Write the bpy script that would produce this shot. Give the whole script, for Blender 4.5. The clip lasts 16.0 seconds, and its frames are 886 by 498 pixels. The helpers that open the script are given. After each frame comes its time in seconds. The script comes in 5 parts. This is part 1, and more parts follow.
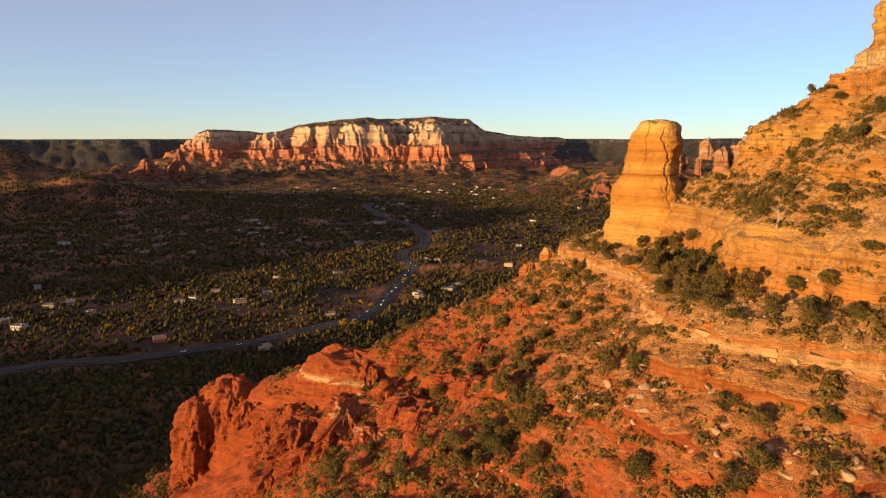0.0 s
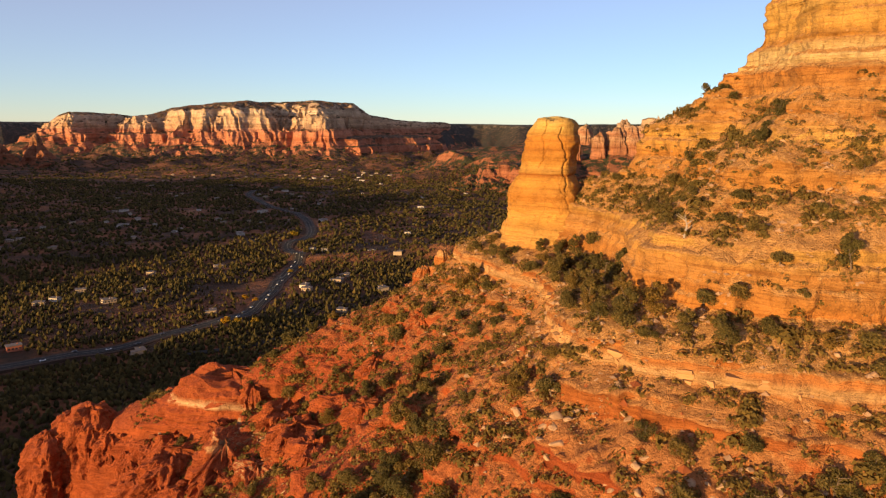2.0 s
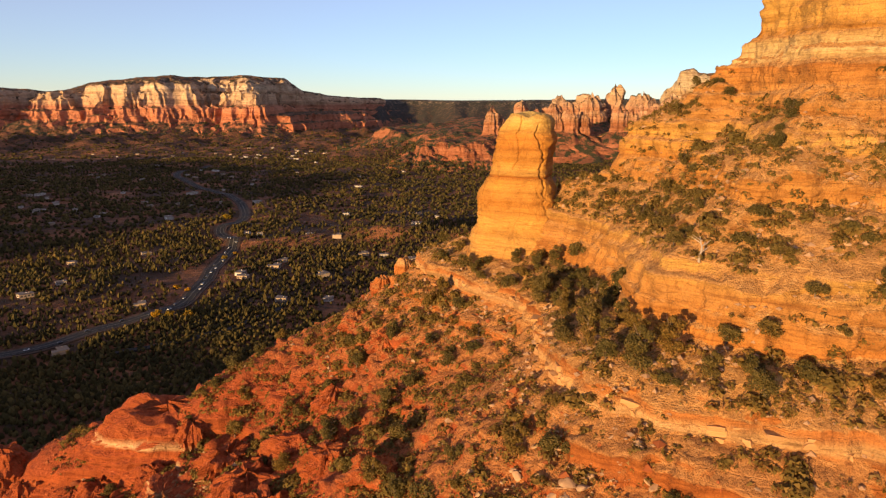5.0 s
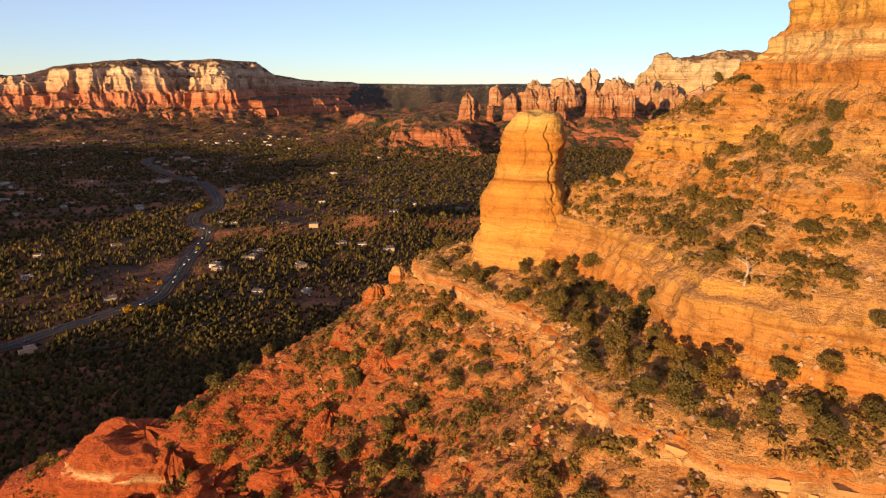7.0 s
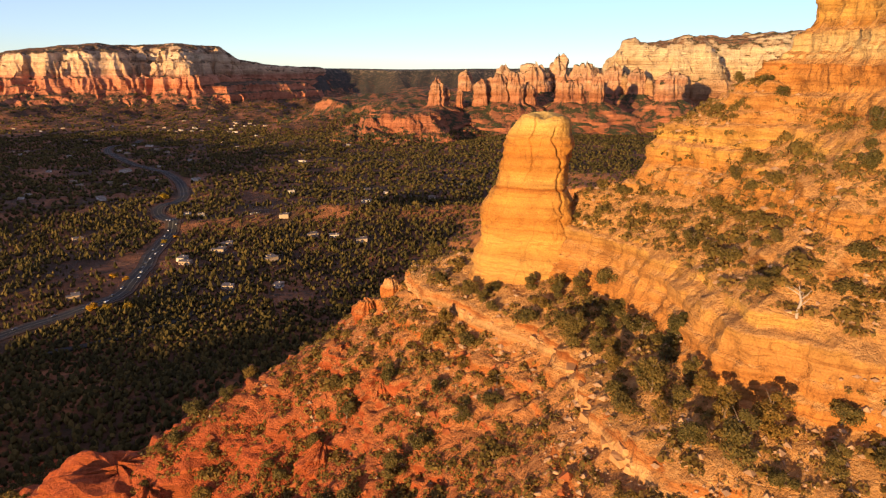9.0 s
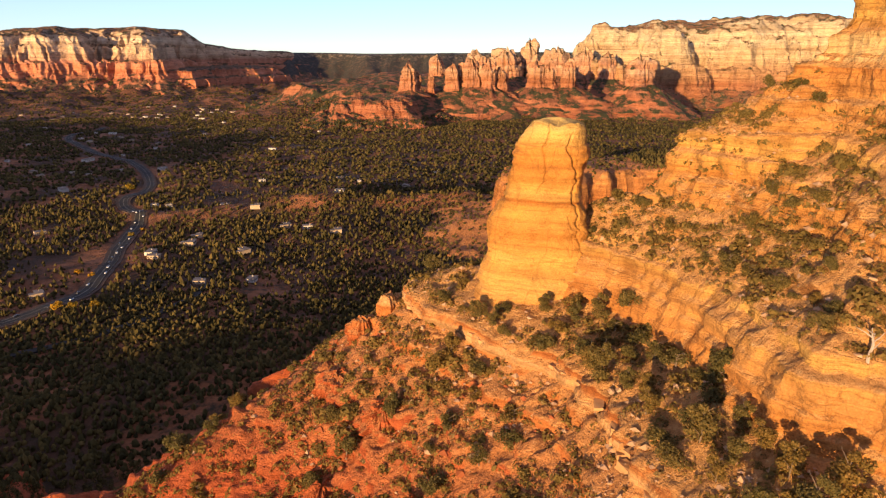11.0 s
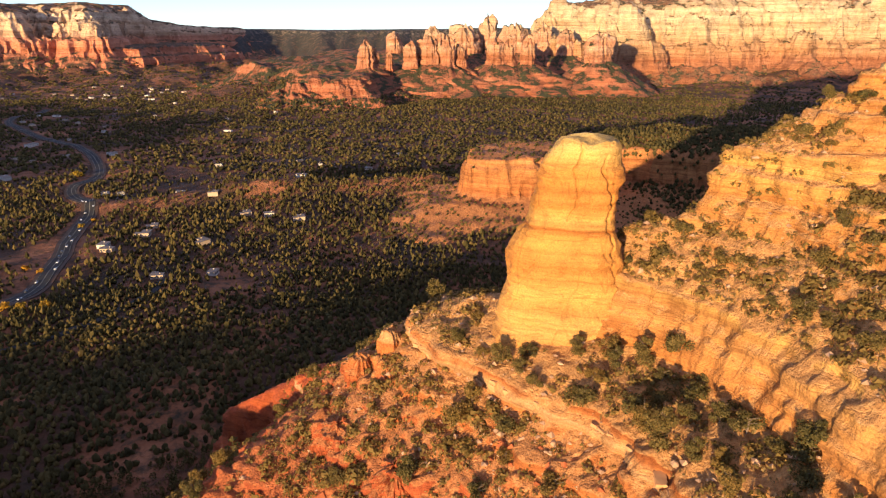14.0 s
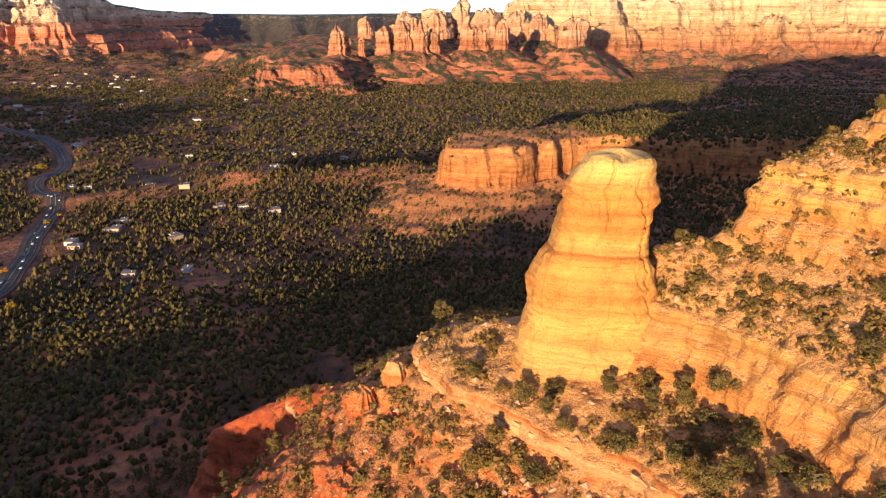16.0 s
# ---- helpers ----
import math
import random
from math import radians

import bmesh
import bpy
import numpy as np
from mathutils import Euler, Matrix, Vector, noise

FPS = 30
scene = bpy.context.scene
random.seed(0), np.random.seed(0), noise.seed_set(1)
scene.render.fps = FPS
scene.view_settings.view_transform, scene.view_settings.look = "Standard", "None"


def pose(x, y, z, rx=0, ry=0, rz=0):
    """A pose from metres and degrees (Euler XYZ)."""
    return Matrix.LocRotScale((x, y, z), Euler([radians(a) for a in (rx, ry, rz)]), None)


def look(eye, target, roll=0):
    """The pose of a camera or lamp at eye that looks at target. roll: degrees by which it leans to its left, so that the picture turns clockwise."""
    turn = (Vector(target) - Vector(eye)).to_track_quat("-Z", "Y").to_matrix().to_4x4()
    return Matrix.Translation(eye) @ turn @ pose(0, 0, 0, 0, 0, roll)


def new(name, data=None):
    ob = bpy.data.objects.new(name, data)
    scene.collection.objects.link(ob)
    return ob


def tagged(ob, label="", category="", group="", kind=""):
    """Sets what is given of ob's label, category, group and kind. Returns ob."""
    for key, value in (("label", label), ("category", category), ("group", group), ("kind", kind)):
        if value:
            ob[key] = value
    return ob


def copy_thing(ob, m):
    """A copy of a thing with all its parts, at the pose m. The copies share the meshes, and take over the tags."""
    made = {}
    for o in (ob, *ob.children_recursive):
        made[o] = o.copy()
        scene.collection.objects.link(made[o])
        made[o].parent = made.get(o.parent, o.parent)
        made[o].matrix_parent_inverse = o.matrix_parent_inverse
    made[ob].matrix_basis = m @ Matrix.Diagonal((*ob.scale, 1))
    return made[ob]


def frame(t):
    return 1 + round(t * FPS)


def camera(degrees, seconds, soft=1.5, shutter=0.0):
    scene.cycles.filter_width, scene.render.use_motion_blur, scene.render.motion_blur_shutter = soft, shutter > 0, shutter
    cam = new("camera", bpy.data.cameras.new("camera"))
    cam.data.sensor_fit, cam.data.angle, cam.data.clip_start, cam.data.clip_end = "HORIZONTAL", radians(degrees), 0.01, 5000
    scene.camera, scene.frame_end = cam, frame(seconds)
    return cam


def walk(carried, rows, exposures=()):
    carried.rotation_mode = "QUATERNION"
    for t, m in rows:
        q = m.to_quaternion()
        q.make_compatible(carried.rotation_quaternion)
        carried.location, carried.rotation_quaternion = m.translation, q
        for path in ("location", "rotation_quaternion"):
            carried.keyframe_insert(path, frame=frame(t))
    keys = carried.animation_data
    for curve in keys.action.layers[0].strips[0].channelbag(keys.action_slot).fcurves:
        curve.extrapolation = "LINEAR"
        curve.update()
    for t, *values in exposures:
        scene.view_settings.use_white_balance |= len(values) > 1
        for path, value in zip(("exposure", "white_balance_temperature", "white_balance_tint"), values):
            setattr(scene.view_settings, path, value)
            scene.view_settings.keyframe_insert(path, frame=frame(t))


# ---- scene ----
cam = camera(65.9, 16.0, soft=1.25)
METRES, EYE, TILT, LEAN, TURN = 110.0, 170.0, -9.2, 0.0, 0.0
ROWS = [
    (0.0, 0.0, 0.0, 0.0, 0.0, 0.0, -0.0),
    (0.5, -0.0002, 0.0307, 0.0122, -0.02, -0.33, -0.02),
    (1.0, 0.0004, 0.0621, 0.0237, -1.18, -0.64, 0.07),
    (1.5, 0.0008, 0.0929, 0.0353, -5.21, -0.98, 0.57),
    (2.0, 0.0003, 0.1223, 0.0481, -9.38, -1.38, 1.18),
    (2.5, -0.0032, 0.1505, 0.0615, -10.98, -1.79, 1.51),
    (3.0, -0.0066, 0.1801, 0.0723, -10.97, -2.12, 1.51),
    (3.5, -0.0104, 0.2098, 0.0837, -11.62, -2.47, 1.6),
    (4.0, -0.0145, 0.2394, 0.095, -13.95, -2.87, 1.89),
    (4.5, -0.0197, 0.268, 0.1069, -14.66, -3.23, 2.03),
    (5.0, -0.0241, 0.2975, 0.1176, -14.72, -3.55, 2.04),
    (7.5, -0.0472, 0.443, 0.1715, -17.58, -5.28, 2.5),
    (8.0, -0.0516, 0.4716, 0.1824, -18.23, -5.61, 2.6),
    (8.5, -0.0558, 0.5001, 0.1931, -18.87, -5.93, 2.71),
    (9.0, -0.06, 0.5286, 0.2041, -19.5, -6.28, 2.82),
    (11.5, -0.0768, 0.6717, 0.2603, -22.58, -8.02, 3.21),
    (12.0, -0.0793, 0.7002, 0.2719, -23.17, -8.38, 3.29),
    (12.5, -0.0814, 0.7287, 0.2834, -23.76, -8.73, 3.39),
    (13.0, -0.083, 0.7572, 0.2946, -24.36, -9.08, 3.51),
    (13.5, -0.0843, 0.7855, 0.3055, -24.94, -9.42, 3.63),
    (14.0, -0.0848, 0.8141, 0.3161, -25.52, -9.78, 3.76),
    (14.5, -0.0853, 0.8428, 0.327, -26.11, -10.15, 3.89),
    (15.0, -0.0861, 0.871, 0.3374, -26.68, -10.48, 3.98),
    (15.5, -0.0862, 0.8992, 0.3479, -27.24, -10.82, 4.09),
    (16.0, -0.086, 0.9278, 0.3579, -27.81, -11.15, 4.18),
]
walk(cam, [(t, pose(0, 0, EYE, TILT, LEAN, TURN) @ pose(METRES * x, METRES * y, METRES * z, 90 + pitch, roll, yaw)) for t, x, y, z, yaw, pitch, roll in ROWS],
     exposures=[(0.0, 0.70, 7250, 11), (5.0, 0.74, 7250, 15), (9.0, 0.92, 6950, 16), (12.5, 1.15, 6250, 13), (16.0, 1.40, 5600, 10)])

# ---- light: low evening sun from behind the flight, clear sky ----
SUN_AZ, SUN_EL = 49.0, 5.4          # the way the light travels, degrees right of +y; height of the sun
LIGHT = Vector((math.sin(radians(SUN_AZ)), math.cos(radians(SUN_AZ)), -math.tan(radians(SUN_EL)))).normalized()
world = bpy.data.worlds.new("evening_sky")
scene.world = world
world.use_nodes = True
wn = world.node_tree.nodes
sky = wn.new("ShaderNodeTexSky")
sky.sky_type, sky.sun_disc = "NISHITA", False
sky.sun_elevation, sky.sun_rotation = radians(SUN_EL), radians(SUN_AZ + 180)
sky.altitude, sky.air_density, sky.dust_density, sky.ozone_density = 1400, 0.8, 0.0, 3.6
wn["Background"].inputs["Strength"].default_value = 0.125
veil = wn.new("ShaderNodeMix")          # thin evening haze over the whole sky
veil.data_type, veil.blend_type = "RGBA", "ADD"
veil.inputs[0].default_value, veil.inputs[7].default_value = 1.0, (1.30, 1.0, 0.90, 1)
world.node_tree.links.new(sky.outputs[0], veil.inputs[6])
world.node_tree.links.new(veil.outputs[2], wn["Background"].inputs["Color"])
lamp = bpy.data.lights.new("sun", "SUN")
lamp.energy, lamp.angle, lamp.color = 5.6, radians(0.6), (1.0, 0.69, 0.33)
sun = new("sun", lamp)
sun.matrix_world = look((0, 0, 900), Vector((0, 0, 900)) + LIGHT)


# ---- noise and curves ----
def hashed(i, j, k, seed):
    h = (i * 374761393 + j * 668265263 + k * 2147483647 + seed * 144665) & 0xFFFFFFFF
    h = ((h ^ (h >> 13)) * 1274126177) & 0xFFFFFFFF
    h = ((h ^ (h >> 16)) * 2246822519) & 0xFFFFFFFF
    return ((h ^ (h >> 15)) & 0xFFFFFF) / 0xFFFFFF


def value_noise(x, y, z=0.0, seed=0):
    """Smooth noise from -1 to 1 on a lattice of 1."""
    x, y, z = np.broadcast_arrays(np.asarray(x, float), y, z)
    i, j, k = (np.floor(a).astype(np.int64) for a in (x, y, z))
    fx, fy, fz = x - i, y - j, z - k
    fx, fy, fz = (f * f * (3 - 2 * f) for f in (fx, fy, fz))
    out = 0.0
    for a in (0, 1):
        for b in (0, 1):
            for c in (0, 1):
                w = (fx if a else 1 - fx) * (fy if b else 1 - fy) * (fz if c else 1 - fz)
                out = out + w * hashed(i + a, j + b, k + c, seed)
    return out * 2 - 1


def fbm(x, y, z=0.0, octaves=4, seed=0, gain=0.5):
    out, amp, f = 0.0, 1.0, 1.0
    for n in range(octaves):
        out = out + amp * value_noise(np.asarray(x) * f, np.asarray(y) * f, np.asarray(z) * f, seed + n)
        amp, f = amp * gain, f * 2.07
    return out


def step01(t):
    t = np.clip(t, 0, 1)
    return t * t * (3 - 2 * t)


def smooth_line(points, closed=False, parts=8):
    """A Catmull-Rom line through points of any dimension."""
    p = np.array(points, float)
    n = len(p)
    out = []
    for s in range(n if closed else n - 1):
        if closed:
            a, b, c, d = (p[(s + q) % n] for q in (-1, 0, 1, 2))
        else:
            a, b, c, d = p[max(s - 1, 0)], p[s], p[s + 1], p[min(s + 2, n - 1)]
        for u in np.arange(parts) / parts:
            out.append(0.5 * (2 * b + (c - a) * u + (2 * a - 5 * b + 4 * c - d) * u**2 + (3 * b - a - 3 * c + d) * u**3))
    if not closed:
        out.append(p[-1])
    return np.array(out)


def line_distance(x, y, line):
    """Distance in plan to a line, and the line's other values (height) at the nearest place."""
    shape = np.shape(x)
    x, y = np.ravel(x), np.ravel(y)
    best, extra = np.full(x.shape, 1e9), np.zeros(x.shape)
    for a, b in zip(line[:-1], line[1:]):
        ab = b[:2] - a[:2]
        u = np.clip(((x - a[0]) * ab[0] + (y - a[1]) * ab[1]) / (ab @ ab + 1e-9), 0, 1)
        d = np.hypot(x - a[0] - u * ab[0], y - a[1] - u * ab[1])
        near = d < best
        best = np.where(near, d, best)
        if len(a) > 2:
            extra = np.where(near, a[2] + u * (b[2] - a[2]), extra)
    return best.reshape(shape), extra.reshape(shape)


def inside(x, y, loop):
    shape = np.shape(x)
    x, y = np.ravel(x), np.ravel(y)
    odd = np.zeros(x.shape, bool)
    for a, b in zip(loop, np.roll(loop, -1, 0)):
        if a[1] != b[1]:
            odd ^= ((a[1] > y) != (b[1] > y)) & (x < (b[0] - a[0]) * (y - a[1]) / (b[1] - a[1]) + a[0])
    return odd.reshape(shape)


class Plan:
    """Distance inwards (plus) and outwards (minus) from a closed contour, kept on a grid."""

    def __init__(self, loop, margin, cell):
        loop = np.array(loop)
        self.lo, self.cell = loop.min(0) - margin, cell
        n = np.ceil((loop.max(0) + margin - self.lo) / cell).astype(int) + 2
        gx, gy = np.meshgrid(self.lo[0] + np.arange(n[0]) * cell, self.lo[1] + np.arange(n[1]) * cell, indexing="ij")
        d, _ = line_distance(gx, gy, np.vstack([loop, loop[:1]]))
        self.d = np.where(inside(gx, gy, loop), d, -d)

    def __call__(self, x, y):
        u = np.clip((x - self.lo[0]) / self.cell, 0, self.d.shape[0] - 1.001)
        v = np.clip((y - self.lo[1]) / self.cell, 0, self.d.shape[1] - 1.001)
        i, j = u.astype(int), v.astype(int)
        u, v = u - i, v - j
        d = self.d
        return (d[i, j] * (1 - u) + d[i + 1, j] * u) * (1 - v) + (d[i, j + 1] * (1 - u) + d[i + 1, j + 1] * u) * v


# ---- mesh helpers ----
def mesh_from(name, verts, faces, material, smooth=True):
    """A mesh from arrays: faces all of one size."""
    verts, faces = np.asarray(verts, np.float32), np.asarray(faces, np.int32)
    me = bpy.data.meshes.new(name)
    k = faces.shape[1]
    me.vertices.add(len(verts))
    me.vertices.foreach_set("co", verts.ravel())
    me.loops.add(faces.size)
    me.loops.foreach_set("vertex_index", faces.ravel())
    me.polygons.add(len(faces))
    me.polygons.foreach_set("loop_start", np.arange(0, faces.size, k, dtype=np.int32))
    me.polygons.foreach_set("use_smooth", np.full(len(faces), smooth))
    me.update(calc_edges=True)
    me.validate()
    if material:
        me.materials.append(material)
    return me


def grid_faces(n, m, wrap=False):
    i = np.arange(n if wrap else n - 1)[:, None]
    j = np.arange(m - 1)[None]
    a, b = i * m + j, ((i + 1) % n) * m + j
    return np.stack([a, b, b + 1, a + 1], -1).reshape(-1, 4)


def grid_normals(p, wrap=False):
    du = np.roll(p, -1, 0) - np.roll(p, 1, 0) if wrap else np.gradient(p, axis=0)
    nrm = np.cross(du, np.gradient(p, axis=1))
    return nrm / (np.linalg.norm(nrm, axis=-1, keepdims=True) + 1e-9)


def part(name, me, parent, label=""):
    ob = new(name, me)
    ob.parent = parent
    return tagged(ob, label)


def part_bm(name, bm, material, parent, label="", smooth=False):
    me = bpy.data.meshes.new(name)
    bm.to_mesh(me)
    bm.free()
    me.materials.append(material)
    if smooth:
        me.polygons.foreach_set("use_smooth", np.full(len(me.polygons), True))
    return part(name, me, parent, label)


def fan(height, centre, angles, radii, rows, steep=1.0, near=None, even=24):
    """Columns that fan out from a centre, each cut into rows even along the slope, so that cliffs get as many as flats."""
    angles = np.asarray(angles)
    r = np.asarray(radii, float)
    ca, sa = np.sin(angles)[:, None], np.cos(angles)[:, None]
    h = height(centre[0] + ca * r, centre[1] + sa * r)
    seg = np.hypot(np.diff(r)[None], steep * np.diff(h, axis=1))
    if near:
        seg = seg * near(0.5 * (r[1:] + r[:-1]))[None]
    length = np.concatenate([np.zeros((len(angles), 1)), np.cumsum(seg, 1)], 1)
    out = np.empty((len(angles), rows))
    for c in range(len(angles)):
        out[c] = np.interp(np.linspace(0, length[c, -1], rows), length[c], r)
    for _ in range(even):          # rows run on evenly from column to column
        out[1:-1] = 0.25 * out[:-2] + 0.5 * out[1:-1] + 0.25 * out[2:]
    x, y = centre[0] + ca * out, centre[1] + sa * out
    return np.stack([x, y, height(x, y)], -1)


# ---- materials ----
def nodes_of(name, rough=0.9):
    m = bpy.data.materials.new(name)
    m.use_nodes = True
    nt = m.node_tree
    b = nt.nodes["Principled BSDF"]
    b.inputs["Roughness"].default_value = rough
    b.inputs["Specular IOR Level"].default_value = 0.2
    return m, nt, b


def ramp(nt, value, stops):
    """stops: (place, (r, g, b))."""
    node = nt.nodes.new("ShaderNodeValToRGB")
    els = node.color_ramp.elements
    while len(els) < len(stops):
        els.new(0.5)
    for e, (p, c) in zip(els, stops):
        e.position, e.color = p, (*c, 1)
    nt.links.new(value, node.inputs[0])
    return node.outputs[0]


def noise_node(nt, scale, detail=5.0, rough=0.55, stretch=None, vector=None):
    n = nt.nodes.new("ShaderNodeTexNoise")
    n.inputs["Scale"].default_value, n.inputs["Detail"].default_value, n.inputs["Roughness"].default_value = scale, detail, rough
    if vector is None:
        vector = nt.nodes.new("ShaderNodeNewGeometry").outputs["Position"]
    if stretch:
        mp = nt.nodes.new("ShaderNodeMapping")
        mp.inputs["Scale"].default_value = stretch
        nt.links.new(vector, mp.inputs[0])
        vector = mp.outputs[0]
    nt.links.new(vector, n.inputs["Vector"])
    return n.outputs["Fac"]


def maths(nt, op, a, b=0.0, c=None, clamp=False):
    n = nt.nodes.new("ShaderNodeMath")
    n.operation, n.use_clamp = op, clamp
    for s, v in zip(n.inputs, (a, b, c)):
        if v is None:
            continue
        if isinstance(v, (int, float)):
            s.default_value = v
        else:
            nt.links.new(v, s)
    return n.outputs[0]


def mixed(nt, fac, a, b, mode="MIX"):
    n = nt.nodes.new("ShaderNodeMix")
    n.data_type, n.blend_type = "RGBA", mode
    for s, v in ((n.inputs[0], fac), (n.inputs[6], a), (n.inputs[7], b)):
        if isinstance(v, (int, float)):
            s.default_value = v
        elif isinstance(v, tuple):
            s.default_value = (*v, 1)
        else:
            nt.links.new(v, s)
    return n.outputs[2]


def bumped(nt, bsdf, height, strength, distance):
    b = nt.nodes.new("ShaderNodeBump")
    b.inputs["Strength"].default_value, b.inputs["Distance"].default_value = strength, distance
    nt.links.new(height, b.inputs["Height"])
    nt.links.new(b.outputs[0], bsdf.inputs["Normal"])


def strata_material(name, low, high, stops, wobble, grain, soil=None, soil_at=(0.50, 0.68), bump=0.3, fine=10.0, plants=None, plant_scale=0.05, plant_at=(0.5, 0.56), plant_slope=0.55, high_soil=None, tone=0.78, cracks=0.35, seams=0.32):
    """Layered rock: colours by height with wavering beds, thin laminae and grain, soil on the gentler slopes, scrub on some of it."""
    m, nt, b = nodes_of(name)
    geo = nt.nodes.new("ShaderNodeNewGeometry")
    sep = nt.nodes.new("ShaderNodeSeparateXYZ")
    nt.links.new(geo.outputs["Position"], sep.inputs[0])
    broad = noise_node(nt, 0.6 / wobble[0], 4)
    z = maths(nt, "ADD", sep.outputs[2], maths(nt, "MULTIPLY", maths(nt, "SUBTRACT", broad, 0.5), wobble[1]))
    t = maths(nt, "DIVIDE", maths(nt, "SUBTRACT", z, low), high - low, clamp=True)
    span = high - low
    col = ramp(nt, t, [((p - low) / span, tuple(tone * q for q in c)) for p, c in stops])
    # thin beds
    beds = noise_node(nt, 1.0, 4, 0.6, stretch=(0.02 * grain, 0.02 * grain, 0.9 * grain))
    col = mixed(nt, maths(nt, "MULTIPLY", maths(nt, "SUBTRACT", beds, 0.42, clamp=True), 1.6, clamp=True), col, (0.42, 0.36, 0.33), "MULTIPLY")
    stain = noise_node(nt, 0.22 * grain, 6, 0.6)
    col = mixed(nt, 0.75, col, ramp(nt, stain, [(0.3, (0.62, 0.55, 0.5)), (0.5, (1, 1, 1)), (0.72, (1.25, 1.2, 1.12))]), "MULTIPLY")
    joint = noise_node(nt, 0.16 * grain, 3, 0.6, stretch=(1.0, 1.0, 0.35))
    part_line = noise_node(nt, 0.5 * grain, 3, 0.6, stretch=(0.12, 0.12, 1.0))
    crack = maths(nt, "MULTIPLY", maths(nt, "MULTIPLY", maths(nt, "ABSOLUTE", maths(nt, "SUBTRACT", joint, 0.5)), 60.0, clamp=True), maths(nt, "MULTIPLY", maths(nt, "ABSOLUTE", maths(nt, "SUBTRACT", part_line, 0.5)), 34.0, clamp=True))
    col = mixed(nt, cracks, col, mixed(nt, crack, (0.3, 0.22, 0.2), (1.0, 1.0, 1.0)), "MULTIPLY")
    nsep = nt.nodes.new("ShaderNodeSeparateXYZ")
    nt.links.new(geo.outputs["Normal"], nsep.inputs[0])
    rugged = maths(nt, "ADD", nsep.outputs[2], maths(nt, "MULTIPLY", maths(nt, "SUBTRACT", stain, 0.5), 0.5))
    flat = maths(nt, "DIVIDE", maths(nt, "SUBTRACT", rugged, soil_at[0]), soil_at[1] - soil_at[0], clamp=True)
    speck = noise_node(nt, fine * 0.12, 5, 0.65)
    gravel = noise_node(nt, fine * 0.42, 4, 0.7)
    band = noise_node(nt, 1.0, 3, 0.5, stretch=(0.012 * grain, 0.012 * grain, 0.42 * grain))
    steep_rock = maths(nt, "SUBTRACT", 1.0, flat)
    col = mixed(nt, maths(nt, "MULTIPLY", steep_rock, 0.7), col, ramp(nt, band, [(0.32, (0.66, 0.52, 0.42)), (0.45, (1.0, 0.97, 0.95)), (0.55, (1.0, 1.0, 1.0)), (0.68, (1.22, 1.3, 1.4))]), "MULTIPLY")
    seam = noise_node(nt, 1.0, 2, 0.5, stretch=(0.05 * grain, 0.05 * grain, 0.6 * grain))
    seam = maths(nt, "MULTIPLY", maths(nt, "ABSOLUTE", maths(nt, "SUBTRACT", seam, 0.5)), 34.0, clamp=True)
    col = mixed(nt, maths(nt, "MULTIPLY", steep_rock, seams), col, mixed(nt, seam, (0.34, 0.24, 0.2), (1.0, 1.0, 1.0)), "MULTIPLY")
    if soil:
        earth = ramp(nt, speck, [(0.25, soil[0]), (0.5, soil[1]), (0.68, soil[2]), (0.8, soil[3])])
        if high_soil:
            upper = ramp(nt, speck, [(0.25, high_soil[2]), (0.5, high_soil[3]), (0.68, high_soil[4]), (0.8, high_soil[5])])
            earth = mixed(nt, maths(nt, "DIVIDE", maths(nt, "SUBTRACT", z, high_soil[0]), high_soil[1], clamp=True), earth, upper)
        col = mixed(nt, flat, col, earth)
    if plants:
        green = noise_node(nt, plant_scale, 6, 0.65)
        cover = maths(nt, "MULTIPLY", maths(nt, "DIVIDE", maths(nt, "SUBTRACT", green, plant_at[0]), plant_at[1] - plant_at[0], clamp=True),
                      maths(nt, "DIVIDE", maths(nt, "SUBTRACT", rugged, plant_slope), 0.12, clamp=True))
        col = mixed(nt, cover, col, mixed(nt, speck, plants[0], plants[1]))
    col = mixed(nt, 0.7, col, ramp(nt, gravel, [(0.30, (0.52, 0.46, 0.44)), (0.47, (0.95, 0.94, 0.93)), (0.58, (1.08, 1.07, 1.05)), (0.72, (1.4, 1.42, 1.42))]), "MULTIPLY")
    nt.links.new(col, b.inputs["Base Color"])
    rough = noise_node(nt, fine * 0.25, 7, 0.65)
    bumped(nt, b, maths(nt, "ADD", maths(nt, "ADD", maths(nt, "MULTIPLY", maths(nt, "MULTIPLY", beds, 0.9), maths(nt, "SUBTRACT", 1.0, maths(nt, "MULTIPLY", flat, 0.85))), rough), maths(nt, "ADD", maths(nt, "MULTIPLY", crack, 0.6 * cracks), maths(nt, "MULTIPLY", maths(nt, "MULTIPLY", seam, steep_rock), 0.25))), bump, 1.4 / grain)
    return m


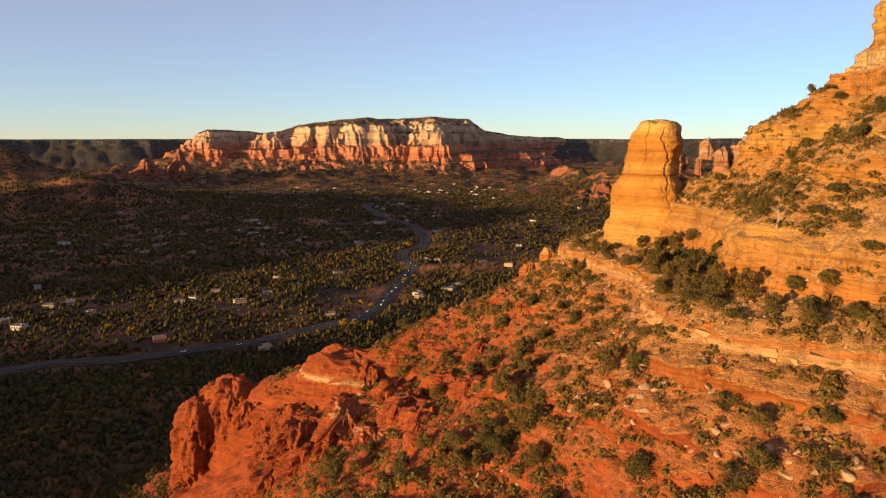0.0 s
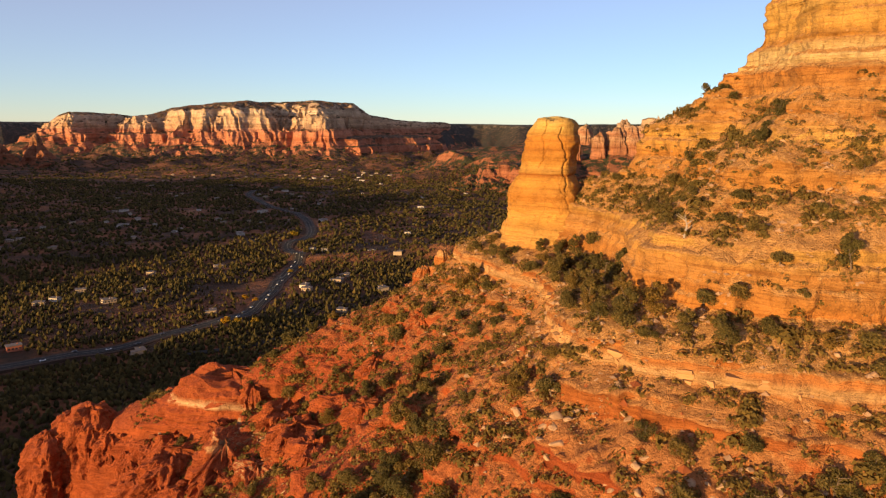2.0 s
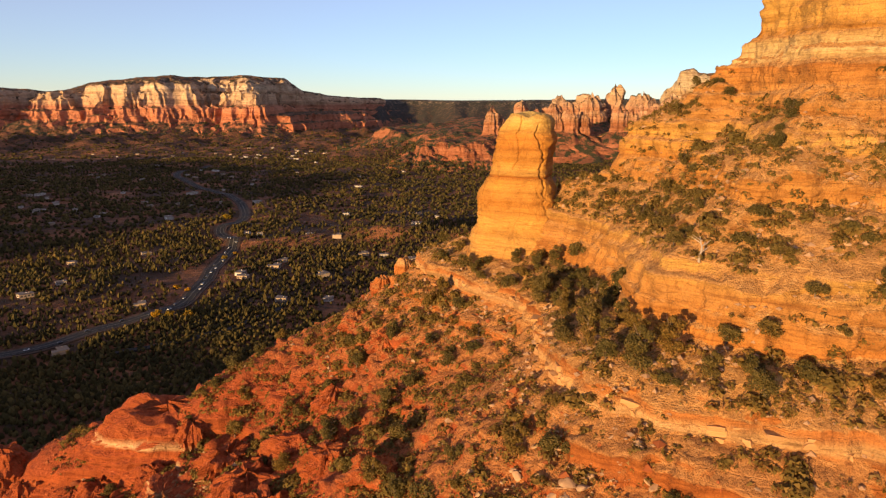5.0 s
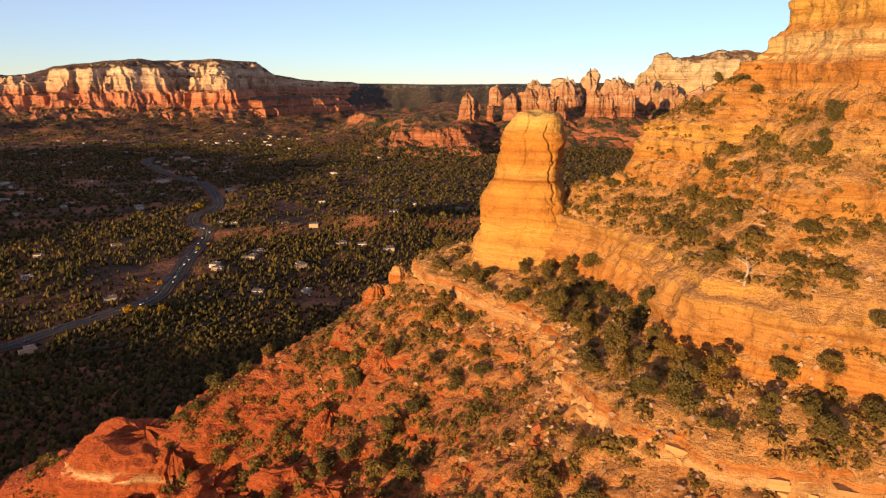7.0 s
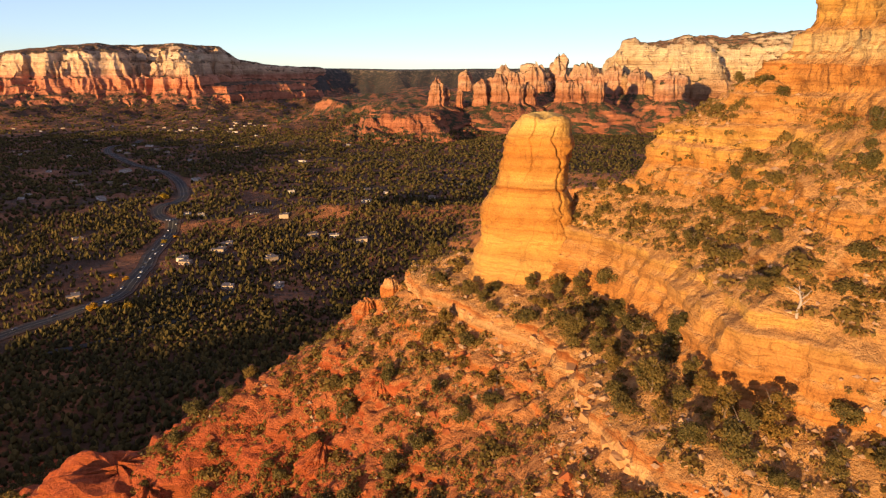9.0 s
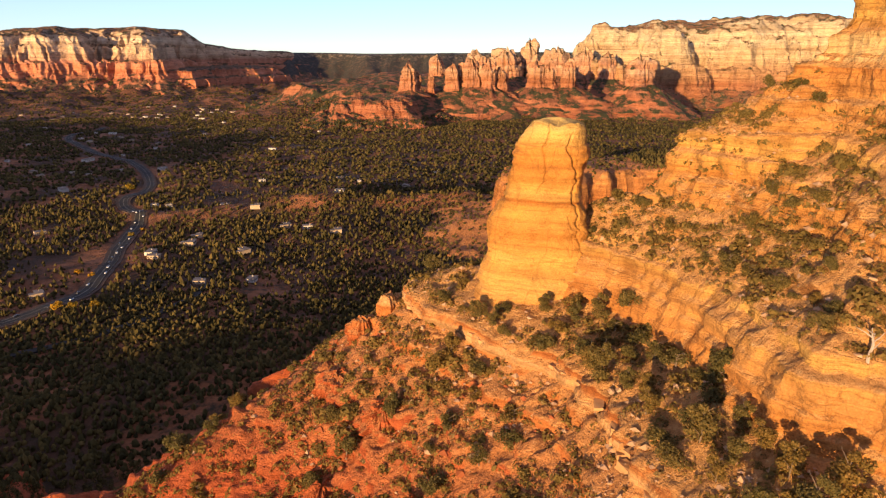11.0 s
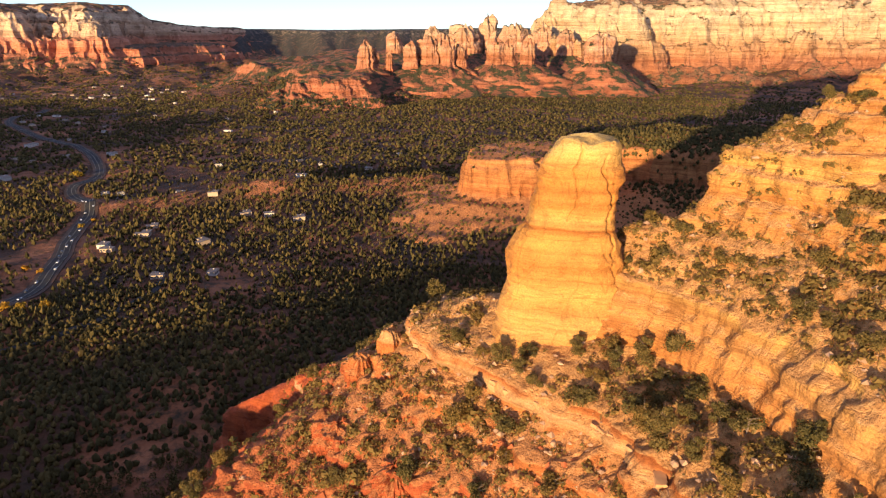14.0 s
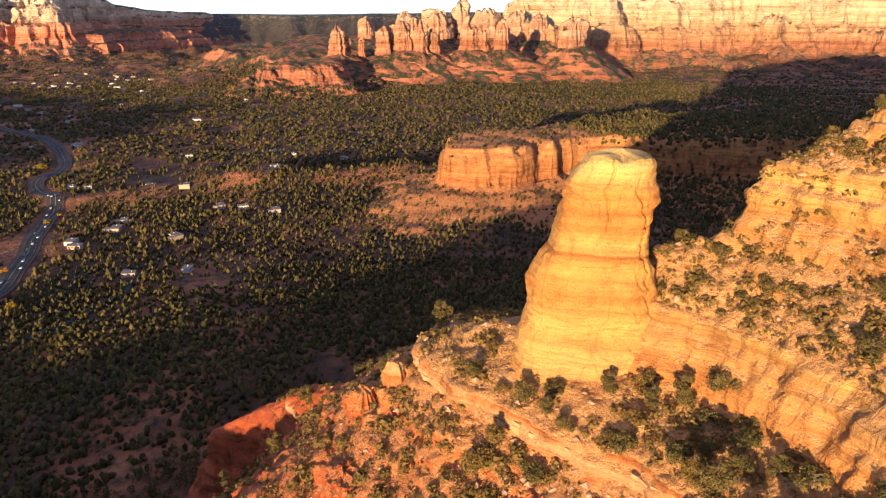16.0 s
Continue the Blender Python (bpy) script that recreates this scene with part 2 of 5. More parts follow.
def plain_material(name, colour, other, scale, rough=0.85, bump=0.0, metal=0.0):
    m, nt, b = nodes_of(name, rough)
    b.inputs["Metallic"].default_value = metal
    tc = nt.nodes.new("ShaderNodeTexCoord")
    n = noise_node(nt, scale, 6, 0.65, vector=tc.outputs["Object"])
    col = mixed(nt, n, colour, other)
    info = nt.nodes.new("ShaderNodeObjectInfo")
    col = mixed(nt, 0.35, col, mixed(nt, info.outputs["Random"], (0.7, 0.7, 0.7), (1.15, 1.15, 1.15)), "MULTIPLY")
    nt.links.new(col, b.inputs["Base Color"])
    if bump:
        bumped(nt, b, n, bump, 0.2)
    return m


def foliage_material(name, dark, light, warm, per_object=True, through_leaf=0.4):
    m, nt, b = nodes_of(name, 0.85)
    geo = nt.nodes.new("ShaderNodeNewGeometry")
    col = ramp(nt, geo.outputs["Random Per Island"], [(0.0, dark), (0.6, light), (1.0, warm)])
    if per_object:
        info = nt.nodes.new("ShaderNodeObjectInfo")
        col = mixed(nt, 0.8, col, ramp(nt, info.outputs["Random"], [(0.0, (0.7, 0.75, 0.7)), (0.6, (1.05, 1.0, 0.9)), (1.0, (1.5, 1.15, 0.8))]), "MULTIPLY")
    patch = noise_node(nt, 0.012, 3)
    col = mixed(nt, 0.6, col, ramp(nt, patch, [(0.35, (0.75, 0.8, 0.8)), (0.65, (1.2, 1.1, 0.95))]), "MULTIPLY")
    nt.links.new(col, b.inputs["Base Color"])
    b.inputs["Specular IOR Level"].default_value = 0.1
    thin = nt.nodes.new("ShaderNodeBsdfTranslucent")          # light that comes through the leaves
    nt.links.new(col, thin.inputs["Color"])
    blend = nt.nodes.new("ShaderNodeMixShader")
    blend.inputs[0].default_value = through_leaf
    nt.links.new(b.outputs[0], blend.inputs[1])
    nt.links.new(thin.outputs[0], blend.inputs[2])
    nt.links.new(blend.outputs[0], nt.nodes["Material Output"].inputs["Surface"])
    return m


RED, ORANGE, TAN, CREAM, YELLOW = (0.40, 0.093, 0.029), (0.48, 0.168, 0.044), (0.53, 0.258, 0.078), (0.63, 0.43, 0.195), (0.59, 0.335, 0.09)
near_rock = strata_material(
    "layered_sandstone", 40, 260,
    [(40, (0.30, 0.07, 0.024)), (95, (0.38, 0.085, 0.024)), (102.4, (0.38, 0.09, 0.026)), (102.7, (0.58, 0.36, 0.19)), (103.4, (0.58, 0.36, 0.19)), (103.8, (0.38, 0.09, 0.026)), (128, RED), (134.5, ORANGE), (136.3, ORANGE), (136.9, (0.56, 0.31, 0.13)), (138.4, (0.58, 0.34, 0.15)), (138.9, ORANGE), (146, (0.51, 0.205, 0.05)),
     (151, TAN), (154, YELLOW), (157, TAN), (166, (0.53, 0.235, 0.06)), (171, YELLOW), (174, TAN), (182.6, (0.52, 0.225, 0.06)), (183.6, (0.51, 0.21, 0.055)), (184.6, CREAM), (188.2, (0.66, 0.46, 0.21)),
     (189.2, (0.52, 0.25, 0.06)), (194, YELLOW), (204, (0.60, 0.36, 0.11)), (225, TAN), (260, CREAM)],
    (30, 1.3), 1.0, soil=((0.13, 0.032, 0.014), (0.30, 0.063, 0.020), (0.37, 0.094, 0.033), (0.48, 0.23, 0.12)), bump=0.55,
    high_soil=(114, 28, (0.21, 0.100, 0.036), (0.40, 0.195, 0.066), (0.47, 0.26, 0.098), (0.58, 0.41, 0.21)), cracks=0.3)
pillar_rock = strata_material(
    "pillar_sandstone", 138, 176,
    [(138, (0.50, 0.203, 0.046)), (145, (0.56, 0.310, 0.092)), (149, (0.53, 0.267, 0.065)), (156, (0.53, 0.246, 0.055)), (159.8, (0.53, 0.262, 0.059)), (160.6, (0.40, 0.150, 0.032)), (161.2, (0.57, 0.310, 0.082)),
     (164, (0.52, 0.241, 0.051)), (169.5, (0.52, 0.224, 0.046)), (171.5, (0.58, 0.353, 0.100)), (176, (0.62, 0.449, 0.165))],
    (14, 1.6), 0.7, bump=0.4, cracks=0.3, tone=0.80, seams=0.1)
# Raised tone here and in spire_rock stands in for haze over the distance.
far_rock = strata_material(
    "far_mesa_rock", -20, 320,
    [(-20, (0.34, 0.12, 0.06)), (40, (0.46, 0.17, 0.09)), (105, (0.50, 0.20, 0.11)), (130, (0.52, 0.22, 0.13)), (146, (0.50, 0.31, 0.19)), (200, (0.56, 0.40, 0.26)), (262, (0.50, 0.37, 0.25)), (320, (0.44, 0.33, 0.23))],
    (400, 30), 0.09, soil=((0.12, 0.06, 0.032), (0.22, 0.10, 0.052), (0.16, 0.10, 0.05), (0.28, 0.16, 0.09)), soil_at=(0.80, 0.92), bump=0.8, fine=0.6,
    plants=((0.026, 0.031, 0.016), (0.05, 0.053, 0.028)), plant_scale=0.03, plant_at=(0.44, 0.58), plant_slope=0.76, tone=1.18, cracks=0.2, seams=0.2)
spire_rock = strata_material(
    "red_spire_rock", -20, 280,
    [(-20, (0.34, 0.12, 0.06)), (60, (0.38, 0.15, 0.08)), (100, (0.43, 0.20, 0.11)), (125, (0.52, 0.31, 0.19)), (140, (0.44, 0.21, 0.12)), (165, (0.50, 0.32, 0.20)), (200, (0.52, 0.36, 0.23)), (280, (0.50, 0.36, 0.23))],
    (250, 16), 0.14, soil=((0.12, 0.055, 0.03), (0.24, 0.09, 0.045), (0.16, 0.075, 0.04), (0.30, 0.15, 0.08)), soil_at=(0.7, 0.85), bump=0.8, fine=0.8,
    plants=((0.03, 0.033, 0.014), (0.06, 0.056, 0.026)), plant_scale=0.035, plant_at=(0.46, 0.52), plant_slope=0.62, tone=1.0, cracks=0.2, seams=0.2)
wall_rock = strata_material(
    "cream_wall_rock", -20, 330,
    [(-20, (0.34, 0.13, 0.06)), (60, (0.42, 0.18, 0.09)), (90, (0.52, 0.27, 0.13)), (130, (0.58, 0.35, 0.18)), (150, (0.62, 0.43, 0.24)), (200, (0.66, 0.50, 0.30)), (330, (0.68, 0.53, 0.33))],
    (300, 26), 0.12, soil=((0.14, 0.07, 0.035), (0.26, 0.12, 0.055), (0.30, 0.18, 0.09), (0.40, 0.27, 0.15)), soil_at=(0.8, 0.92), bump=0.8, fine=0.7,
    plants=((0.05, 0.048, 0.022), (0.09, 0.078, 0.036)), plant_scale=0.035, plant_at=(0.50, 0.56), plant_slope=0.74, tone=0.80, cracks=0.2)
# Rock and plant colours are darkened in place of the mesa's shadow on the rim.
plateau_rock = strata_material(
    "forested_plateau", -20, 200,
    [(-20, (0.10, 0.05, 0.032)), (80, (0.16, 0.09, 0.065)), (130, (0.22, 0.15, 0.11)), (150, (0.36, 0.28, 0.21)), (165, (0.22, 0.17, 0.13)), (200, (0.14, 0.11, 0.085))],
    (500, 30), 0.08, bump=0.6, fine=0.5, plants=((0.028, 0.028, 0.024), (0.052, 0.050, 0.042)), plant_scale=0.05, plant_at=(0.34, 0.52), plant_slope=0.3)


def ground_material():
    m, nt, b = nodes_of("valley_floor", 0.95)
    speck, patch, big = noise_node(nt, 0.11, 6, 0.7), noise_node(nt, 0.016, 5, 0.6), noise_node(nt, 0.004, 4)
    soil = ramp(nt, patch, [(0.32, (0.045, 0.028, 0.018)), (0.46, (0.09, 0.042, 0.023)), (0.57, (0.22, 0.085, 0.038)), (0.75, (0.33, 0.145, 0.07))])
    col = mixed(nt, maths(nt, "MULTIPLY", maths(nt, "SUBTRACT", speck, 0.485, clamp=True), 6.0, clamp=True), soil, mixed(nt, big, (0.022, 0.02, 0.012), (0.046, 0.036, 0.019)))
    nt.links.new(col, b.inputs["Base Color"])
    bumped(nt, b, speck, 0.8, 6.0)
    return m


knob_rock = strata_material(
    "orange_low_mesa_rock", -30, 60, [(-30, (0.36, 0.12, 0.045)), (0, (0.40, 0.14, 0.05)), (12, (0.48, 0.19, 0.06)), (38, (0.52, 0.23, 0.075)), (60, (0.5, 0.25, 0.1))],
    (60, 6), 0.5, soil=((0.19, 0.075, 0.03), (0.32, 0.13, 0.048), (0.38, 0.17, 0.062), (0.46, 0.24, 0.10)), bump=0.6, fine=3.0)
ground_mat = ground_material()
juniper_leaf = foliage_material("juniper_foliage", (0.082, 0.069, 0.026), (0.142, 0.112, 0.042), (0.21, 0.150, 0.060))
shrub_leaf = foliage_material("dry_shrub_foliage", (0.11, 0.080, 0.034), (0.20, 0.138, 0.06), (0.28, 0.20, 0.095))
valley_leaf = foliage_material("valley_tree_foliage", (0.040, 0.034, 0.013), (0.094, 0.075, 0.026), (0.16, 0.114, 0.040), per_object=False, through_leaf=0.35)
yellow_leaf = foliage_material("autumn_foliage", (0.26, 0.16, 0.02), (0.40, 0.26, 0.03), (0.50, 0.33, 0.05))
bark = plain_material("juniper_bark", (0.10, 0.065, 0.045), (0.20, 0.14, 0.10), 3.0, bump=0.5)
dead_wood = plain_material("grey_dead_wood", (0.28, 0.22, 0.18), (0.42, 0.34, 0.28), 3.0)
pale_stone = plain_material("pale_sandstone", (0.30, 0.16, 0.085), (0.46, 0.29, 0.17), 1.2, bump=0.5)
red_stone = plain_material("red_sandstone_block", (0.26, 0.065, 0.022), (0.38, 0.115, 0.038), 0.9, bump=0.6)
ledge_stone = plain_material("cream_ledge_stone", (0.34, 0.14, 0.05), (0.48, 0.29, 0.135), 0.7, bump=0.6)
asphalt = plain_material("asphalt", (0.028, 0.027, 0.027), (0.042, 0.04, 0.039), 0.4, rough=1.0)
dirt = plain_material("roadside_dirt", (0.04, 0.027, 0.02), (0.09, 0.052, 0.034), 0.12, bump=0.3)
paint_line = plain_material("road_paint", (0.16, 0.15, 0.12), (0.22, 0.2, 0.16), 0.8)
stucco = plain_material("tan_stucco", (0.34, 0.24, 0.16), (0.44, 0.33, 0.23), 0.5)
white_wall = plain_material("white_stucco", (0.42, 0.36, 0.30), (0.54, 0.48, 0.41), 0.5)
red_wall = plain_material("red_stucco", (0.45, 0.13, 0.07), (0.52, 0.17, 0.09), 0.5)
roofing = plain_material("flat_roofing", (0.14, 0.11, 0.09), (0.22, 0.18, 0.15), 0.6)
dark_glass = plain_material("window_glass", (0.03, 0.035, 0.04), (0.05, 0.055, 0.06), 0.5, rough=0.1)
car_white = plain_material("white_car_paint", (0.7, 0.7, 0.7), (0.78, 0.78, 0.78), 0.4, rough=0.3)
car_dark = plain_material("dark_car_paint", (0.06, 0.065, 0.08), (0.09, 0.09, 0.1), 0.4, rough=0.3)
rubber = plain_material("rubber", (0.02, 0.02, 0.02), (0.03, 0.03, 0.03), 2.0)


# ---- the near butte: one contour at the ledge, a profile inwards and outwards, two spurs ----
LEDGE = smooth_line([(130, 48), (105, 70), (85, 82), (72, 89), (62, 93), (52, 99), (45, 106), (40, 114), (38.5, 123), (41, 135), (45, 147), (44.5, 158), (40, 168), (37, 179), (34, 190),
                     (35, 199), (42, 206), (54, 205), (66, 200), (80, 200), (94, 204), (115, 206), (150, 202), (200, 192), (250, 165), (250, 110), (200, 55)], closed=True, parts=6)
plan = Plan(LEDGE, 330, 1.5)
IN_D = [0, 0.5, 6, 13.6, 14.4, 16.4, 18.0, 22, 28, 29.5, 32.5, 36, 39.5, 42, 42.8, 44.6, 45.6, 46.8, 47.6, 49.2, 51, 57, 60, 70, 78, 88]
IN_Z = [139.2, 139.9, 142.0, 144.6, 148.8, 153.0, 154.6, 157.2, 161.5, 165.0, 168.0, 170.8, 174.5, 178.5, 183.2, 184.4, 188.4, 189.4, 197, 203, 208, 213, 226, 245, 275, 305]
OUT_D = [0, 0.5, 1.4, 6, 6.6, 14, 25, 50, 70, 90, 130, 180, 240, 300, 420]
OUT_DROP = [0, 2.4, 3.0, 6.0, 7.2, 11.5, 20, 33, 44, 57, 85, 118, 150, 168, 195]
SPUR_A = smooth_line([(36, 191, 137), (29, 200, 130.5), (13, 197, 123.5), (-10, 191, 116), (-22, 192, 109), (-32, 194, 104), (-50, 200, 99), (-62, 203, 93)], parts=5)
SPUR_B = smooth_line([(36, 204, 133), (34.5, 226, 118), (31, 243, 109.5), (24.6, 262, 97.5), (18, 268, 92), (12, 272, 88)], parts=5)


def butte_height(x, y):
    d = plan(x, y)
    wav = fbm(x / 17, y / 17, octaves=3, seed=5)
    d = d * (1 + 0.28 * step01((118 - y) / 18) * (d > 0)) + 1.1 * wav * step01(np.abs(d) / 3) + 0.8 * fbm(x / 4.5, y / 4.5, octaves=2, seed=7) * step01((60 - np.abs(d)) / 10)
    up = np.interp(d, IN_D, IN_Z)
    up = up + 6.0 * step01((y - 149) / 6) * step01((d - 29.5) / 2.2) * step01((44 - d) / 5)
    up = np.minimum(up, 144.5 + 0.95 * np.maximum(x - 50, 0) + 70 * (1 - step01((y - 168) / 9)))
    out = -d
    gully = fbm(x / 24, y / 24, octaves=4, seed=11)
    back = step01((y - 203) / 45) * step01((x + 90) / 60)
    down = 139.2 - np.interp(out, OUT_D, OUT_DROP) * (1 + 0.75 * back) - 3.2 * gully * step01((out - 6) / 25)
    # small risers of harder rock across the slope
    frac = (down / 5.5 + 0.5 * wav) % 1.0
    down = down + 0.9 * (step01((frac - 0.42) / 0.16) - frac) * step01((out - 4) / 10) * np.clip(0.6 + 0.8 * gully, 0, 1.4)
    z = np.where(d > 0, up + 0.7 * gully * step01((d - 18) / 6), down)
    da, za = line_distance(x, y, SPUR_A)
    side = np.interp(da + 1.5 * wav, [0, 4, 9, 12, 16, 60, 400], [0, 1.0, 4.5, 10, 22, 80, 500])
    z = np.maximum(z, za - side)
    db, zb = line_distance(x, y, SPUR_B)
    side = np.interp(db + 1.2 * gully, [0, 1.4, 3, 4.5, 8, 14, 60, 400], [0, 0.8, 4, 10, 17, 28, 110, 600])
    return np.maximum(z, zb - side)


def butte_mesh():
    centre = (135, 140)
    fine = np.radians(np.linspace(205, 328, 940))
    coarse = np.radians(np.linspace(328, 565, 110))[1:-1]
    angles = np.concatenate([fine, coarse])
    r = np.concatenate([np.linspace(1, 220, 1100), np.linspace(221, 440, 250)])
    p = fan(butte_height, centre, angles, r, 540, steep=1.4, near=lambda q: np.interp(q, [0, 15, 32, 150, 200, 260, 440], [0.15, 0.4, 1, 1, 0.6, 0.25, 0.12]))
    n = grid_normals(p, wrap=True)
    n = np.where(n[..., 2:] < 0, -n, n)
    x, y, z = p[..., 0], p[..., 1], p[..., 2]
    cliff = step01((0.86 - n[..., 2]) / 0.3)
    beds = np.tanh(2.6 * value_noise(x / 26, y / 26, z / 1.3, 31)) * 0.62 + value_noise(x / 9, y / 9, z / 0.5, 32) * 0.36
    blocks = np.abs(fbm(x / 4.2, y / 4.2, z / 7.0, 3, 41))
    crag = np.clip(fbm(x / 9, y / 9, z / 9, 2, 52) * 1.6, 0, 1) * step01((140 - z) / 6)
    push = cliff * (beds - 0.8 * blocks + 0.25) + 0.45 * fbm(x / 2.2, y / 2.2, z / 2.2, 4, 51) + 0.5 * fbm(x / 6, y / 6, z / 6, 2, 53) * step01((140 - z) / 5)
    push = push + crag * (1.5 * np.abs(fbm(x / 3.1, y / 3.1, z / 3.1, 3, 54)) + 0.35 * value_noise(x / 9, y / 9, z / 0.7, 55))
    p = p + n * push[..., None]
    return mesh_from("butte", p.reshape(-1, 3), grid_faces(len(angles), 540, wrap=True), near_rock)


butte = tagged(new("butte", butte_mesh()), "orange and red layered sandstone butte with ledges and talus slopes", "butte")


# ---- the free-standing pillar on the shoulder ----
def pillar_mesh():
    axis, right, ahead = np.array([55.5, 177.0]), np.array([0.80, -0.60]), np.array([0.60, 0.80])
    lev = [134, 140, 143, 146, 149.4, 152.5, 155.7, 158.5, 160.6, 161.6, 164.5, 167.6, 171.2, 173, 174.0, 174.4]
    left = [-15.5, -14.2, -13.4, -12.7, -11.9, -11.6, -12.0, -10.9, -9.5, -9.2, -8.3, -7.6, -6.0, -5.1, -4.3, -0.03]
    rite = [9.5, 8.6, 8.2, 7.8, 7.2, 6.8, 6.4, 5.8, 4.6, 4.6, 4.8, 5.0, 4.5, 4.2, 3.6, 0.03]
    deep = [8.4, 7.8, 7.4, 7.1, 6.8, 6.6, 6.5, 6.2, 5.7, 5.6, 5.5, 5.3, 4.9, 4.5, 3.9, 0.03]
    zz = np.concatenate([np.linspace(134, 173.4, 230), np.linspace(173.5, 174.4, 12)])
    a = np.radians(np.arange(0, 360, 1.25))
    c, s = np.cos(a), np.sin(a)
    sq = (np.abs(c) ** 3.4 + np.abs(s) ** 3.4) ** (-1 / 3.4)
    u, v = (c * sq)[:, None], (s * sq)[:, None]
    lo, hi, dp = (np.interp(zz, lev, q)[None] for q in (left, rite, deep))
    mid, half = (lo + hi) / 2, (hi - lo) / 2
    X, Y = mid + half * u, dp * v
    Z = np.broadcast_to(zz[None], X.shape)
    n = np.stack([u * np.ones_like(X), v * np.ones_like(X)], -1)
    n /= np.linalg.norm(n, axis=-1, keepdims=True)
    push = 0.62 * fbm(X / 6, Y / 6, Z / 5, 3, 61) + 0.16 * fbm(X / 1.3, Y / 1.3, Z / 0.8, 3, 62) + 0.2 * np.tanh(3 * value_noise(X / 14, Y / 14, Z / 1.9, 67))
    push = push + 0.14 * value_noise(X / 16, Y / 16, Z / 1.1, 63) + 0.05 * value_noise(X / 8, Y / 8, Z / 0.3, 64)
    front = (v < 0.2)
    # two upright joints in the head, an oblique one in the body, and a bedding notch
    wander = 0.8 * value_noise(Z / 2.5, 0, 0, 65) + 0.3 * value_noise(Z / 0.7, 3, 0, 65)
    for x0, lean, z0, z1, deepness, wide in ((-1.6, -0.10, 161.5, 176, 0.55, 0.13), (3.1, 0.12, 156, 173, 0.8, 0.15), (1.6, -0.75, 146, 160, 0.45, 0.14), (-6.5, 0.5, 142, 149, 0.35, 0.16), (-0.4, 0.35, 150, 160, 0.4, 0.13)):
        off = X - (x0 + lean * (168 - Z) + wander)
        push = push - deepness * np.exp(-(off / wide) ** 2) * step01((Z - z0) / 2) * step01((z1 - Z) / 2) * front
    push = push - 0.45 * np.exp(-(((Z - 160.8 - 0.25 * wander) / 0.22) ** 2)) - 0.2 * np.exp(-(((Z - 170.6) / 0.25) ** 2)) - 0.12 * np.exp(-(((Z - 151.2) / 0.4) ** 2))
    X, Y = X + n[..., 0] * push, Y + n[..., 1] * push
    Z = Z + 0.45 * fbm(X / 2.5, Y / 2.5, 0, 3, 66) * step01((Z - 172.5) / 1.5)
    w = axis + X[..., None] * right + Y[..., None] * ahead
    return mesh_from("rock_pillar", np.concatenate([w, Z[..., None]], -1).reshape(-1, 3), grid_faces(len(a), len(zz), wrap=True), pillar_rock)


pillar = tagged(new("rock_pillar", pillar_mesh()), "tall orange sandstone pillar with a pale cap and deep cracks", "rock pillar")


# ---- towers and domes of rock ----
def tower_mesh(name, material, base, top, widths, levels, seed, flute=0.18, turn=0.0, aspect=1.0, cols=120, rows=70, cap=0.35, beds=0.04, joint=1.0, crag=0.0):
    """A free-standing rock: half widths at levels (0 base, 1 top), fluted by upright joints, with bedding notches."""
    a = np.radians(np.linspace(0, 360, cols, endpoint=False))[:, None]
    t = np.concatenate([np.linspace(0, 1, rows), np.ones(6)])[None]
    shrink = np.concatenate([np.ones(rows), np.linspace(0.86, 0.02, 6)])[None]
    w = np.interp(t, levels, widths) * shrink
    hgt = top - base
    u, v = np.cos(a), np.sin(a)
    size = max(widths[-1], 0.25 * max(widths))
    tall = step01((t - levels[max(len(levels) // 3, 1)] * 0.6) / 0.25)
    joints = np.abs(fbm(2.6 * u + seed, 2.6 * v, t * 0.5, 3, seed)) * 1.6 - 0.5
    rough = fbm(u * 1.6 + seed, v * 1.6, t * max(3.0, hgt / (1.3 * widths[len(widths) // 2])), 4, seed + 7)
    lines = value_noise(u * 1.2 + seed, v * 1.2, t * hgt / max(hgt * beds, 0.4), seed + 9)
    r = w * (1 + flute * rough + (flute * 1.5 * joint * joints) * tall) + shrink * size * 0.10 * lines
    if crag:          # broken faces and thin ledges at true size
        px, py, pz = r * u * aspect + 37 * seed, r * v, base + hgt * t
        r = r + shrink * crag * (np.tanh(2.5 * value_noise(px / 7, py / 7, pz / 0.9, seed + 11)) * 0.35 - 1.1 * np.abs(fbm(px / 2.6, py / 2.6, pz / 3.4, 3, seed + 12)) + 0.3)
    x, y = r * u * aspect, r * v
    z = base + hgt * (t + 0 * a) + cap * size * fbm(u * 1.5 + seed, v * 1.5, w / (size + 1e-6), 3, seed + 3) * step01((t - 0.55) / 0.4)
    c, s = math.cos(radians(turn)), math.sin(radians(turn))
    return mesh_from(name, np.stack([x * c - y * s, x * s + y * c, z], -1).reshape(-1, 3), grid_faces(cols, t.shape[1], wrap=True), material, smooth=not crag)


def tower(name, label, category, material, x, y, *args, group="", **kw):
    ob = tagged(new(name, tower_mesh(name, material, *args, **kw)), label, category, group)
    ob.location = (x, y, 0)
    return ob


